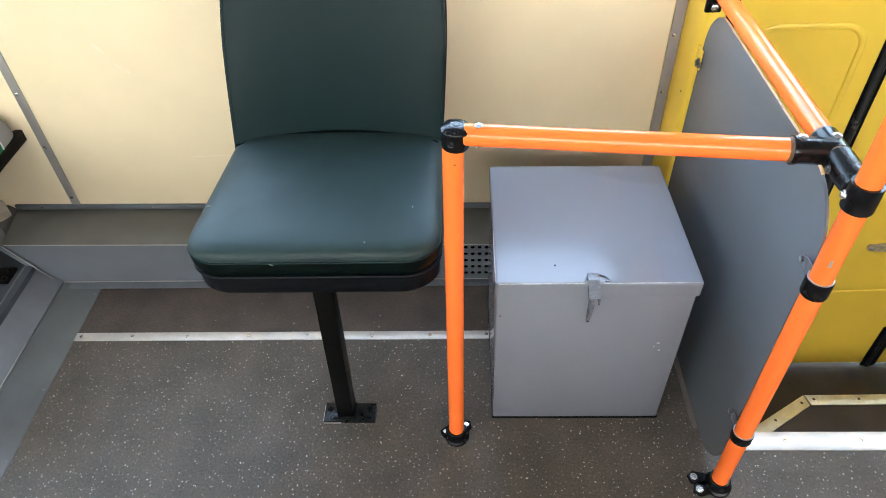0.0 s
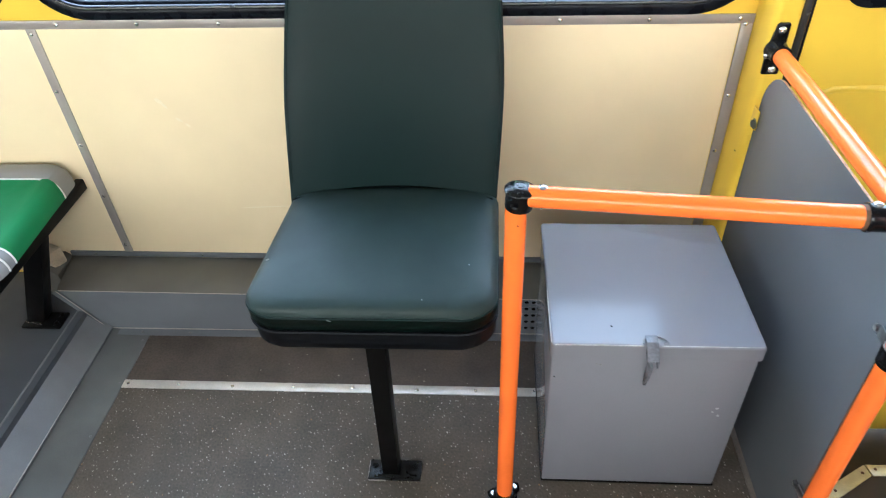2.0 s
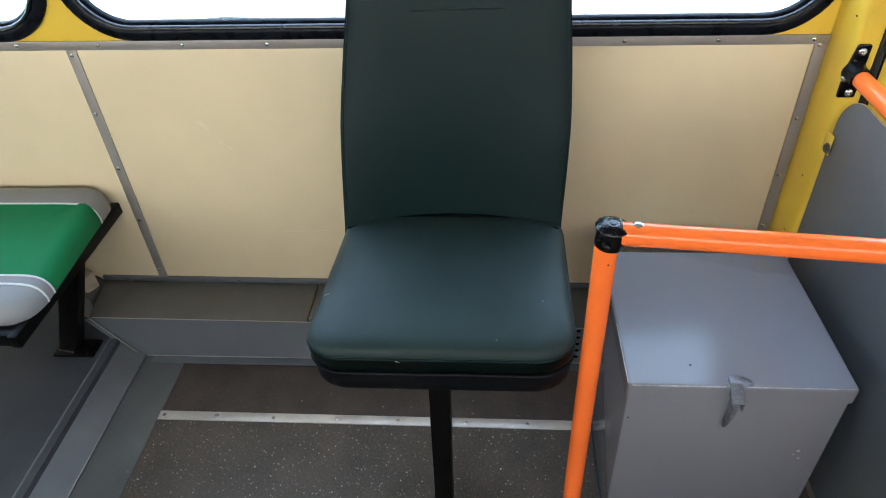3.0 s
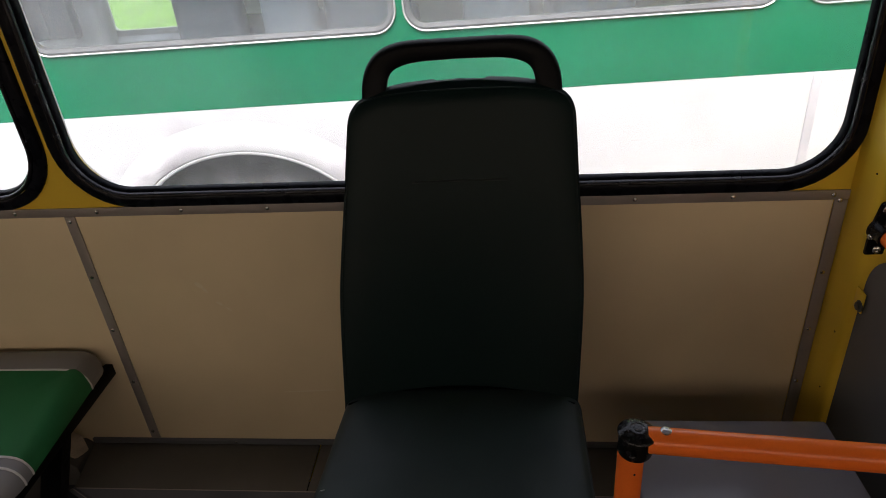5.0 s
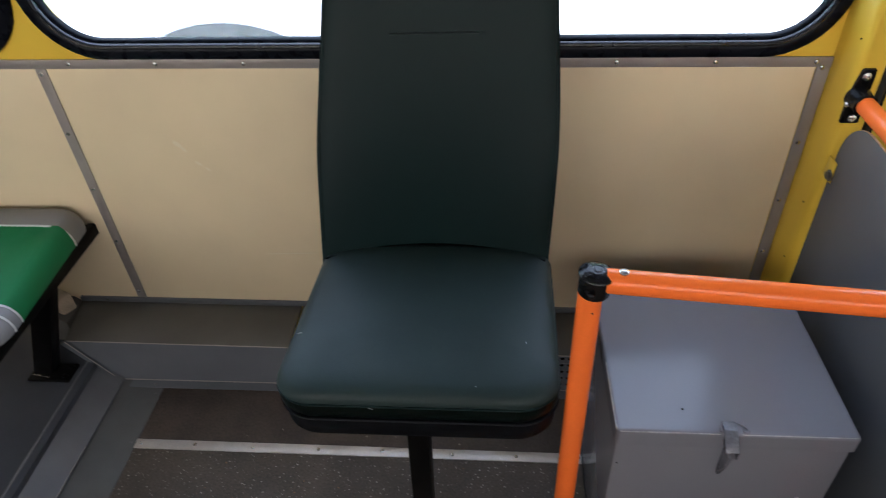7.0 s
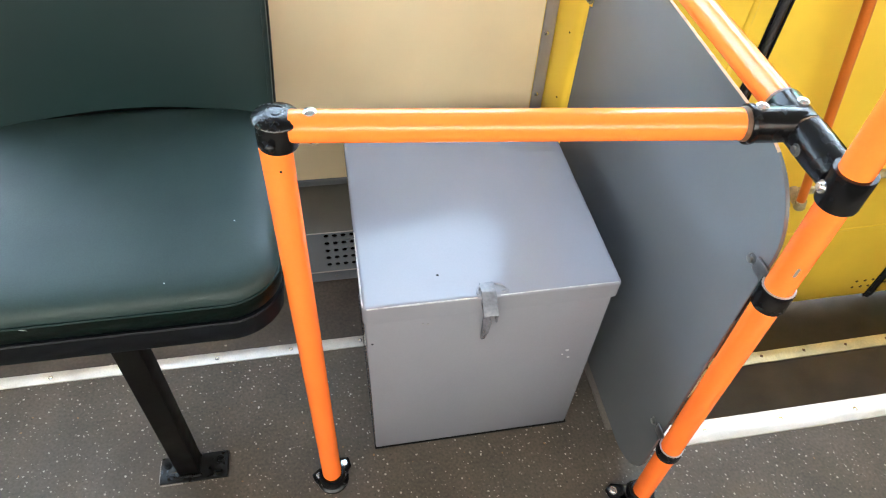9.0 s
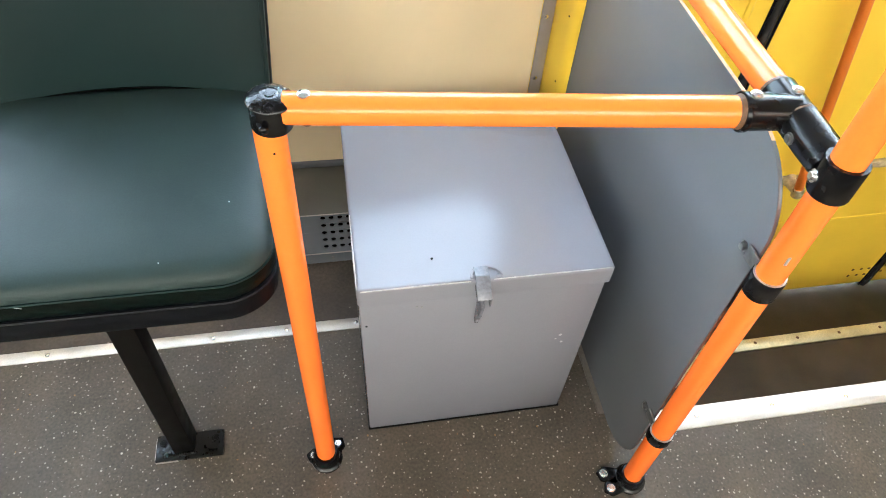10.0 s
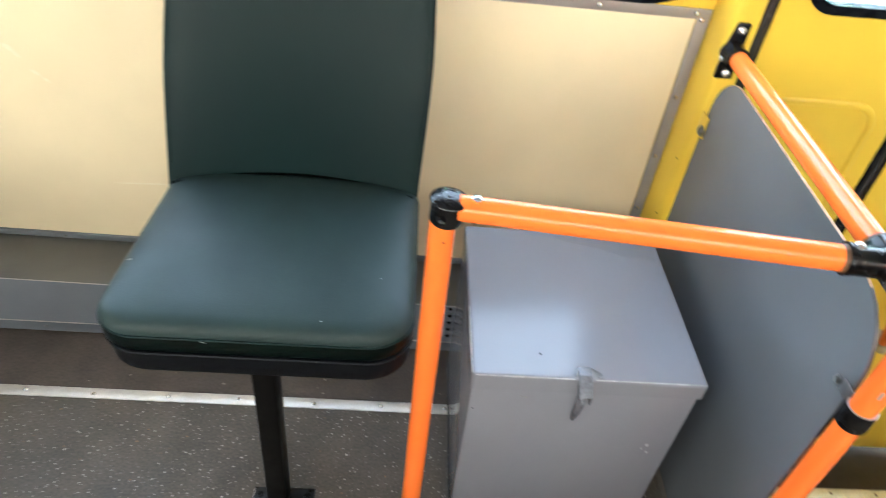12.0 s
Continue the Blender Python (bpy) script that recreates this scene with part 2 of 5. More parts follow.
M_SEAM = mat("dark_seam", (0.010, 0.018, 0.018), 0.6, grain=0.1)
M_SOUTH = mat("dark_grey_lining", (0.06, 0.06, 0.063), 0.6, grain=0.05, blotch=0.1)
M_RUST = mat("brown_worn_edge", (0.115, 0.055, 0.023), 0.6, grain=0.2, blotch=0.3, blotch_scale=60)
M_SCUFF = mat("grey_scuff", (0.30, 0.31, 0.29), 0.6, grain=0.1)
M_GREEN = mat("green_fabric", (0.003, 0.152, 0.040), 0.7, grain=0.14, grain_scale=700, blotch=0.06, bump=0.2, bump_scale=900)
M_GREYCLOTH = mat("light_grey_leatherette", (0.225, 0.225, 0.232), 0.50, grain=0.06, grain_scale=600, blotch=0.05, bump=0.1, bump_scale=700)
M_CAST = mat("yellowed_cast_metal", (0.42, 0.34, 0.21), 0.5, grain=0.2, grain_scale=90, blotch=0.35, blotch_scale=28, bump=0.2, bump_scale=90)
add_specks(M_CAST, 90.0, 0.45, (0.16, 0.075, 0.03), 0.14, 0.8)
M_PIPING = mat("pale_piping", (0.62, 0.63, 0.64), 0.4, grain=0.05)
M_CREAMBLOCK = mat("yellowed_filler", (0.55, 0.46, 0.34), 0.6, grain=0.12, blotch=0.2, blotch_scale=30, bump=0.2, bump_scale=80)
M_CEIL = mat("pale_grey_ceiling", (0.40, 0.40, 0.38), 0.45, blotch=0.04, grain=0.02)
M_TREAD = mat("brown_step_rubber", (0.064, 0.046, 0.029), 0.55, spec=0.3, grain=0.14, grain_scale=300, blotch=0.25, blotch_scale=7, bump=0.12, bump_scale=250, rough_var=0.1)
M_BUSWHITE = mat("white_bus_paint", (0.86, 0.865, 0.87), 0.3, blotch=0.05, blotch_scale=3, grain=0.02, bump=0.05, bump_scale=3)


def toned_round(m, cx, cz, inner, outer, color):
    """Another tone round a wheel arch, in ragged patches that fade outwards."""
    n, ln = m.node_tree.nodes, m.node_tree.links
    b = n["Principled BSDF"]
    tc, sub, flat, dist, fall, nz, cut, mul, mx = (n.new(k) for k in ("ShaderNodeTexCoord", "ShaderNodeVectorMath", "ShaderNodeVectorMath", "ShaderNodeVectorMath", "ShaderNodeMapRange", "ShaderNodeTexNoise", "ShaderNodeMapRange", "ShaderNodeMath", "ShaderNodeMix"))
    sub.operation, flat.operation, dist.operation, mul.operation = "SUBTRACT", "MULTIPLY", "LENGTH", "MULTIPLY"
    sub.inputs[1].default_value, flat.inputs[1].default_value = (cx, 0, cz), (0.85, 0, 1.0)
    ln.new(tc.outputs["Object"], sub.inputs[0])
    ln.new(sub.outputs[0], flat.inputs[0])
    ln.new(flat.outputs[0], dist.inputs[0])
    fall.inputs["From Min"].default_value, fall.inputs["From Max"].default_value = inner, outer
    fall.inputs["To Min"].default_value, fall.inputs["To Max"].default_value = 1.0, 0.0
    ln.new(dist.outputs["Value"], fall.inputs["Value"])
    nz.inputs["Scale"].default_value, nz.inputs["Detail"].default_value = 3.2, 5
    ln.new(tc.outputs["Object"], nz.inputs["Vector"])
    cut.inputs["From Min"].default_value, cut.inputs["From Max"].default_value = 0.44, 0.66
    ln.new(nz.outputs["Fac"], cut.inputs["Value"])
    ln.new(fall.outputs[0], mul.inputs[0])
    ln.new(cut.outputs[0], mul.inputs[1])
    mx.data_type = "RGBA"
    ln.new(mul.outputs[0], mx.inputs["Factor"])
    old = b.inputs["Base Color"].links
    if old:
        ln.new(old[0].from_socket, mx.inputs["A"])
    else:
        mx.inputs["A"].default_value = b.inputs["Base Color"].default_value
    mx.inputs["B"].default_value = (*color, 1)
    ln.new(mx.outputs["Result"], b.inputs["Base Color"])


M_BUSSKIRT = mat("grey_patched_white_paint", (0.86, 0.865, 0.87), 0.3, blotch=0.05, blotch_scale=3, grain=0.02, bump=0.05, bump_scale=3)
toned_round(M_BUSSKIRT, -1.05, 0.66, 0.56, 0.90, (0.50, 0.47, 0.49))
M_JOINT = mat("weathered_joint_strip", (0.62, 0.61, 0.63), 0.5, grain=0.1, blotch=0.25, blotch_scale=5)
M_FOOT = mat("chipped_black_steel", (0.0040, 0.0038, 0.0036), 0.34, spec=0.3, grain=0.4, grain_scale=120, blotch=0.5, blotch_scale=40, bump=0.6, bump_scale=90, rough_var=0.15)
M_BUSGREEN = mat("green_bus_paint", (0.001, 0.215, 0.098), 0.34, spec=0.3, blotch=0.16, blotch_scale=1.6, grain=0.04, bump=0.05, bump_scale=3)
M_TYRE = mat("tyre_rubber", (0.03, 0.03, 0.03), 0.7, grain=0.2, blotch=0.2, bump=0.3, bump_scale=60)
M_GREYSEAT = mat("grey_bus_seat", (0.22, 0.26, 0.30), 0.7, grain=0.1, blotch=0.1)
M_ASPHALT = mat("asphalt", (0.055, 0.054, 0.052), 0.85, grain=0.3, grain_scale=120, blotch=0.25, blotch_scale=1.2, bump=0.4, bump_scale=150)
M_FOLIAGE = mat("pale_foliage", (0.22, 0.36, 0.09), 0.8, grain=0.4, grain_scale=4, blotch=0.5, blotch_scale=0.8)
M_DIM_GLASS = glass("bronze_dimming_glass", (0.60, 0.54, 0.45))
# beside dust, the film stands in for glare and sky haze on the glass
M_GLASS = glass("clear_glass", (0.95, 0.97, 0.96), 0.02, 0.052, 2.4)
M_BUSGLASS = glass("tinted_glass", (0.88, 0.92, 0.92), 0.05, 0.125, 1.2)
M_ARCH = mat("dusty_arch_liner", (0.34, 0.33, 0.34), 0.6, grain=0.1, blotch=0.25)
M_DULL = mat("dull_dark_steel", (0.16, 0.16, 0.16), 0.42, 0.7, grain=0.15, grain_scale=600, blotch=0.25, blotch_scale=60, rough_var=0.1)
M_BUSTRIM = mat("bright_window_trim", (0.80, 0.80, 0.78), 0.30, 0.5, grain=0.1, grain_scale=60, blotch=0.25, blotch_scale=7)
M_BUSFRAME = mat("weathered_grey_frame", (0.17, 0.18, 0.18), 0.5, 0.0, blotch=0.2, blotch_scale=6)
M_BRIGHT_EDGE = mat("enamel_edge_highlight", (0.72, 0.72, 0.72), 0.25, 0.5, grain=0.15, grain_scale=200, blotch=0.3, blotch_scale=30)
M_SLATE = mat("slate_seat_cover", (0.10, 0.13, 0.16), 0.7, grain=0.1, blotch=0.15)
M_PALEPLASTIC = mat("pale_grey_plastic", (0.50, 0.51, 0.54), 0.5, blotch=0.1)
M_GRASS = mat("sunlit_grass", (0.17, 0.36, 0.05), 0.8, grain=0.3, grain_scale=9, blotch=0.25, blotch_scale=0.8, bump=0.3, bump_scale=20)
M_PAN = mat("matt_black_plastic", (0.0028, 0.0035, 0.0050), 0.46, spec=0.12, grain=0.1, blotch=0.15, blotch_scale=12, bump=0.08, bump_scale=500)
M_PALEGREEN = mat("rubbed_green_paint", (0.10, 0.40, 0.26), 0.5, grain=0.1)
# near-black for the shade in gaps: duct inside, seat crease, sleeve slot
M_GAP = mat("gap_shade", (0.0015, 0.0015, 0.0015), 0.9, spec=0.0, grain=0.1)


# ---- mesh tools ----
def part(name, bm, material, parent=None, label="", smooth=True):
    """Links a bmesh as ONE mesh object, under a thing or a part."""
    me = bpy.data.meshes.new(name)
    bmesh.ops.recalc_face_normals(bm, faces=bm.faces)
    bm.to_mesh(me)
    bm.free()
    return mesh_part(name, me, material, parent, label, smooth)


def mesh_part(name, me, material, parent=None, label="", smooth=True):
    if material is not None and not me.materials:
        me.materials.append(material)
    if smooth:
        me.shade_smooth()
        me.set_sharp_from_angle(angle=radians(35))
    ob = new(name, me)
    if parent is not None:
        ob.parent = parent
    if label:
        tagged(ob, label)
    return ob


def thing(name, label, category, at=(0, 0, 0), group="", kind=""):
    return tagged(new_at(name, at), label, category, group, kind)


def new_at(name, at):
    ob = new(name)
    ob.location = at
    ob.empty_display_size = 0.05
    return ob


def box(x0, x1, y0, y1, z0, z1, bevel=0.0, seg=2, bm=None):
    bm = bm or bmesh.new()
    vs = [bm.verts.new((x, y, z)) for x in (x0, x1) for y in (y0, y1) for z in (z0, z1)]
    fs = [bm.faces.new([vs[k] for k in q]) for q in ((0, 1, 3, 2), (4, 6, 7, 5), (0, 4, 5, 1), (2, 3, 7, 6), (0, 2, 6, 4), (1, 5, 7, 3))]
    if bevel:
        es = {e for f in fs for e in f.edges}
        bmesh.ops.bevel(bm, geom=list(es), offset=bevel, segments=seg, affect="EDGES", profile=0.5, clamp_overlap=True)
    return bm


def prism(poly, a, b, axis="x", bevel=0.0, bm=None):
    """A polygon swept from a to b along an axis. Polygon points: x: (y, z), y: (x, z), z: (x, y)."""
    bm = bm or bmesh.new()

    def at(p, s):
        return {"x": (s, p[0], p[1]), "y": (p[0], s, p[1]), "z": (p[0], p[1], s)}[axis]
    lo = [bm.verts.new(at(p, a)) for p in poly]
    hi = [bm.verts.new(at(p, b)) for p in poly]
    fs = [bm.faces.new(lo), bm.faces.new(hi)]
    for k in range(len(poly)):
        fs.append(bm.faces.new((lo[k], lo[(k + 1) % len(poly)], hi[(k + 1) % len(poly)], hi[k])))
    if bevel:
        bmesh.ops.bevel(bm, geom=list({e for f in fs for e in f.edges}), offset=bevel, segments=2, affect="EDGES", profile=0.5, clamp_overlap=True)
    return bm


def sweep(points, radius, sides=20, closed=False, bm=None, caps=True):
    """A round tube along a line of points; radius may be one number or one for each point."""
    bm = bm or bmesh.new()
    pts = [Vector(p) for p in points]
    rad = radius if isinstance(radius, (list, tuple)) else [radius] * len(pts)
    rings, side = [], None
    for k, p in enumerate(pts):
        a = pts[k - 1] if (k or closed) else p
        b = pts[(k + 1) % len(pts)] if (k + 1 < len(pts) or closed) else p
        d = (b - a).normalized()
        if d.length < 0.5:
            d = side.cross(Vector((0, 0, 1))) if side else Vector((0, 0, 1))
        if side is None:
            side = d.orthogonal().normalized()
        side = (side - d * side.dot(d)).normalized()
        up = d.cross(side)
        rings.append([bm.verts.new(p + rad[k] * (math.cos(q) * side + math.sin(q) * up)) for q in (2 * math.pi * j / sides for j in range(sides))])
    n = len(rings)
    for k in range(n if closed else n - 1):
        r, s = rings[k], rings[(k + 1) % n]
        for j in range(sides):
            bm.faces.new((r[j], r[(j + 1) % sides], s[(j + 1) % sides], s[j]))
    if caps and not closed:
        bm.faces.new(rings[0])
        bm.faces.new(rings[-1])
    return bm


def lathe(base, way, profile, sides=24, bm=None):
    """Turned body: profile is (distance along way, radius)."""
    way = Vector(way).normalized()
    return sweep_profile(Vector(base), way, profile, sides, bm)


def sweep_profile(base, way, profile, sides, bm):
    bm = bm or bmesh.new()
    side = way.orthogonal().normalized()
    up = way.cross(side)
    rings = []
    for d, r in profile:
        c = base + way * d
        if r < 1e-6:
            rings.append([bm.verts.new(c)])
        else:
            rings.append([bm.verts.new(c + r * (math.cos(q) * side + math.sin(q) * up)) for q in (2 * math.pi * j / sides for j in range(sides))])
    for r, s in zip(rings, rings[1:]):
        for j in range(sides):
            quad = [r[j % len(r)], r[(j + 1) % len(r)], s[(j + 1) % len(s)], s[j % len(s)]]
            quad = list(dict.fromkeys(quad))
            if len(quad) > 2:
                bm.faces.new(quad)
    for r in (rings[0], rings[-1]):
        if len(r) > 2:
            bm.faces.new(r)
    return bm


def round_rect(w, h, r, n=8, cx=0.0, cy=0.0):
    """Outline of a rectangle with round corners; r: one radius or (right top, left top, left bottom, right bottom)."""
    rs = r if isinstance(r, (list, tuple)) else (r,) * 4
    out = []
    for k, (sx, sy) in enumerate(((1, 1), (-1, 1), (-1, -1), (1, -1))):
        q = max(rs[k], 1e-4)
        for j in range(n + 1):
            a = math.pi / 2 * (k + j / n)
            out.append((cx + sx * (w / 2 - q) + q * math.cos(a), cy + sy * (h / 2 - q) + q * math.sin(a)))
    return out


def plate_mesh(name, outline, holes, thick, bevel=0.0):
    """A flat plate in x, y with holes right through, from z = 0 to thick."""
    cu = bpy.data.curves.new(name, "CURVE")
    cu.dimensions, cu.fill_mode, cu.extrude = "2D", "BOTH", max(thick / 2 - bevel, 1e-5)
    cu.bevel_depth, cu.bevel_resolution, cu.offset = bevel, 1, -bevel
    for loop in (outline, *holes):
        s = cu.splines.new("POLY")
        s.points.add(len(loop) - 1)
        for p, q in zip(s.points, loop):
            p.co = (q[0], q[1], 0, 1)
        s.use_cyclic_u = True
    ob = new("plate_tool", cu)
    bpy.context.view_layer.update()
    me = bpy.data.meshes.new_from_object(ob.evaluated_get(bpy.context.evaluated_depsgraph_get()))
    bpy.data.objects.remove(ob)
    bpy.data.curves.remove(cu)
    me.name = name
    me.transform(Matrix.Translation((0, 0, thick / 2)))
    return me


XZ = Matrix(((1, 0, 0, 0), (0, 0, 1, 0), (0, 1, 0, 0), (0, 0, 0, 1)))      # plate x, y, depth -> x, z, y
YZ = Matrix(((0, 0, 1, 0), (1, 0, 0, 0), (0, 1, 0, 0), (0, 0, 0, 1)))      # plate x, y, depth -> y, z, x


def standing(name, outline, holes, thick, m, at, material, parent=None, label="", bevel=0.0):
    me = plate_mesh(name, outline, holes, thick, bevel)
    me.transform(Matrix.Translation(at) @ m)
    if m.determinant() < 0:
        me.flip_normals()
    return mesh_part(name, me, material, parent, label)


def ring_loft(loops, cap=True, bm=None):
    """Joins closed loops of equal length, one to the next."""
    bm = bm or bmesh.new()
    rows = [[bm.verts.new(p) for p in loop] for loop in loops]
    n = len(rows[0])
    for a, b in zip(rows, rows[1:]):
        for j in range(n):
            bm.faces.new((a[j], a[(j + 1) % n], b[(j + 1) % n], b[j]))
    if cap:
        bm.faces.new(rows[0])
        bm.faces.new(rows[-1])
    return bm


RIVET = None


def rivet(at, way, parent, r=0.0054, h=0.0030, material=None, name="rivet"):
    """A small domed head; all of one size share their mesh."""
    global RIVET
    if RIVET is None:
        RIVET = {}
    key = (name, r, h)
    if key not in RIVET:
        bm = lathe((0, 0, 0), (0, 0, 1), [(-h, r * 0.9), (0, r), (h * 0.45, r * 0.92), (h * 0.8, r * 0.6), (h, 0)], 10)
        me = bpy.data.meshes.new(name)
        bmesh.ops.recalc_face_normals(bm, faces=bm.faces)
        bm.to_mesh(me)
        bm.free()
        me.materials.append(material or M_STEEL)
        me.shade_smooth()
        RIVET[key] = me
    ob = new(name, RIVET[key])
    ob.matrix_basis = Matrix.Translation(at) @ Vector(way).to_track_quat("Z", "Y").to_matrix().to_4x4()
    ob.parent = parent
    return ob


def bolt(at, way, parent, r=0.0065, h=0.005, sides=6, label="", material=None):
    """A bolt head on a washer."""
    bm = lathe((0, 0, 0), (0, 0, 1), [(-0.001, r * 1.5), (0.0012, r * 1.5), (0.0012, r), (h, r), (h + 0.0006, r * 0.85), (h + 0.0006, 0)], 12 if sides == 6 else 16)
    ob = part("bolt", bm, material or M_STEEL, parent, label)
    ob.matrix_basis = Matrix.Translation(at) @ Vector(way).to_track_quat("Z", "Y").to_matrix().to_4x4()
    return ob


def pan_screw(at, way, parent, r=0.0075):
    """A pan-head cross screw."""
    bm = lathe((0, 0, 0), (0, 0, 1), [(-0.002, r * 0.9), (0, r), (0.0018, r * 0.96), (0.0034, r * 0.72), (0.0042, r * 0.35), (0.0034, r * 0.2), (0.0034, 0)], 16)
    ob = part("screw", bm, M_STEEL, parent)
    ob.matrix_basis = Matrix.Translation(at) @ Vector(way).to_track_quat("Z", "Y").to_matrix().to_4x4()
    return ob


def settle_wall(top):
    """The wall's level lines fall slightly towards the door."""
    seen = set()
    for o in (top, *top.children_recursive):
        if o.type != "MESH":
            continue
        if o.matrix_basis != Matrix.Identity(4):
            x, y, z = o.location
            o.location.z = z - 0.012 * (x + 0.25) * min(1.0, max(0.0, z / 0.15))
        elif o.data.name not in seen:
            seen.add(o.data.name)
            for v in o.data.vertices:
                v.co.z -= 0.012 * (v.co.x + 0.25) * min(1.0, max(0.0, v.co.z / 0.15))


# ---- the large structure ----
ROOF = 1.98

# floor slab and its vinyl sheets
floor = tagged(part("floor", prism([(-4.2, -0.75), (3.0, -0.75), (3.0, 0.90), (0.60, 0.90), (0.60, 1.64), (-4.2, 1.64)], -0.06, -0.004, "z"), M_BLACKSTEEL),
               "speckled dark grey-brown vinyl bus floor", "floor", kind="structure")
part("vinyl_sheet", prism([(-1.09, -0.75), (3.0, -0.75), (3.0, 0.882), (0.60, 0.882), (0.60, 1.40), (0.30, 1.40), (0.30, 1.221), (-1.09, 1.221)], -0.004, 0.0, "z"), M_FLOOR, floor)
part("vinyl_sheet", prism([(-1.12, 1.2225), (0.2985, 1.2225), (0.2985, 1.43), (-1.12, 1.43)], -0.004, -0.0006, "z"), M_FLOOR_OLD, floor,
     "dark brown worn vinyl sheet along the duct")

floor_strip = tagged(part("floor_strip", box(-1.082, 0.20, 1.2085, 1.2365, -0.002, 0.0028, 0.0012), M_ALU),
                     "flat aluminium joint strip screwed to the bus floor", "floor trim", kind="structure")
for k, x in enumerate((-1.066, -0.92, -0.763, -0.59, -0.425, -0.245, -0.085, 0.07)):
    rivet((x, 1.2225 + 0.002 * math.sin(k * 2.1), 0.0028), (0, 0, 1), floor_strip, 0.0050, 0.0012, name="screw")

# raised platform beside the ramp sheet
platform = tagged(part("platform", box(-4.2, -1.262, -0.75, 1.64, -0.004, 0.083, 0.002), M_PLATFORM), "blue-grey vinyl platform under the green seat", "platform", kind="structure")
ramp = tagged(part("ramp_sheet", prism([(-1.288, 0.0842), (-1.284, 0.0850), (-1.2062, 0.0125), (-1.2045, 0.0118), (-1.2045, 0.003), (-1.21, -0.001), (-1.289, 0.08)], -0.75, 1.432, "y"), M_RAMP),
              "folded grey sheet-metal edging between floor and platform", "floor trim", kind="structure")
# olive plate, its colour also darkened for the shade by the fold
part("floor_plate", prism([(-1.2046, 0.0058), (-1.082, 0.0024), (-1.080, -0.001), (-1.2046, -0.001)], -0.75, 1.432, "y"), M_PLATE_LOW, ramp, "olive-grey lower plate of the edging")
# pale tube draws the highlight along the worn fold, strongest at the near end
part("worn_edge", sweep([(-1.2050, 0.55, 0.0124), (-1.2050, 0.90, 0.0126), (-1.2050, 1.06, 0.0126), (-1.2050, 1.20, 0.0120)], [0.0016, 0.0017, 0.0012, 0.0004], 8), M_STRIP, ramp, "worn sheet edge with its highlight drawn in")
for y in (-0.1, 0.17, 0.44, 0.66, 0.90, 1.125, 1.35):
    rivet((-1.268, y, 0.0704), (0.68, 0, 0.73), ramp, 0.0042, 0.0016, M_DULL, "screw")
for y in (-0.02, 0.33, 0.62, 0.84, 1.045, 1.222, 1.385):
    rivet((-1.092, y, 0.0026), (0, 0, 1), ramp, 0.0042, 0.0016, name="screw")

# heating duct along the wall foot, its front punched with holes
duct = thing("heating_duct", "grey sheet-metal heating duct along the wall foot", "heating duct", kind="structure")
FRONT = 1.433
holes = [round_rect(0.0126, 0.0126, 0.006, 3, 0.016 + 0.0197 * i, 0.030 + 0.0262 * j) for i in range(13) for j in range(5)]
standing("front_panel", [(-1.213, 0.003), (0.585, 0.003), (0.585, 0.1465), (-1.322, 0.1465)], holes, 0.0025, XZ, (0, FRONT, 0), M_DUCT, duct, "grey front panel with rows of round vent holes")
# black sheet added behind the holes for the darkness inside the duct
part("inner_panel", box(-0.05, 0.40, FRONT + 0.06, FRONT + 0.064, 0.0, 0.145), M_GAP, duct)
part("top_panel", prism([(-1.3225, FRONT - 0.0015), (-0.693, FRONT - 0.0015), (-0.693, 1.591), (-1.352, 1.591)], 0.1455, 0.150, "z", 0.002), M_DUCT_TOP, duct, "dusty olive-grey duct top")
part("top_panel", box(-0.690, 0.585, FRONT - 0.0015, 1.591, 0.1455, 0.150, 0.002), M_DUCT_TOP, duct, "dusty olive-grey duct top")
part("end_cap", prism([(-1.440, 0.0835), (-1.3535, 0.0835), (-1.3535, 0.1480), (-1.372, 0.164), (-1.432, 0.164)], 1.500, 1.5945, "y", 0.002), M_DUCT_TOP, duct, "dark folded end of the duct")
part("wall_lip", box(-1.352, 0.585, 1.588, 1.5965, 0.151, 0.1665, 0.0012), M_DUCT, duct)
part("floor_flange", prism([(-1.213, FRONT - 0.0275), (0.585, FRONT - 0.0275), (0.585, FRONT - 0.0005), (-1.213, FRONT - 0.0005)], 0.0025, 0.0048, "z", 0.0008), M_DUCT, duct)
part("end_flange", prism([(-1.2095, 0.004), (-1.3185, 0.152), (-1.336, 0.1435), (-1.224, 0.0045)], FRONT - 0.0085, FRONT - 0.0005, "y", 0.0012), M_DUCT, duct, "grey slanting end flange")
for x in (-1.105, -0.955, -0.62, -0.28, 0.03, 0.33):
    rivet((x, FRONT - 0.016, 0.005), (0, 0, 1), duct, 0.0042, 0.0016, name="screw")
for x in (-1.27, -0.93, -0.55, -0.1, 0.3):
    rivet((x, 1.588, 0.159), (0, -1, 0), duct, 0.0038, 0.0014, name="screw")

# pale tubes along the folds draw the highlight of the duct edges
for y, z in ((FRONT - 0.001, 0.1485), (FRONT - 0.0012, 0.0058)):
    part("worn_edge", sweep([(-1.316 if z > 0.1 else -1.213, y, z), (0.585, y, z)], 0.0014, 8), M_STRIP, duct, "thin pale line drawn as the edge highlight")
part("worn_edge", sweep([(-1.2095, FRONT - 0.0088, 0.0055), (-1.3185, FRONT - 0.0088, 0.1525)], 0.0013, 8), M_STRIP, duct, "thin pale line drawn as the edge highlight")
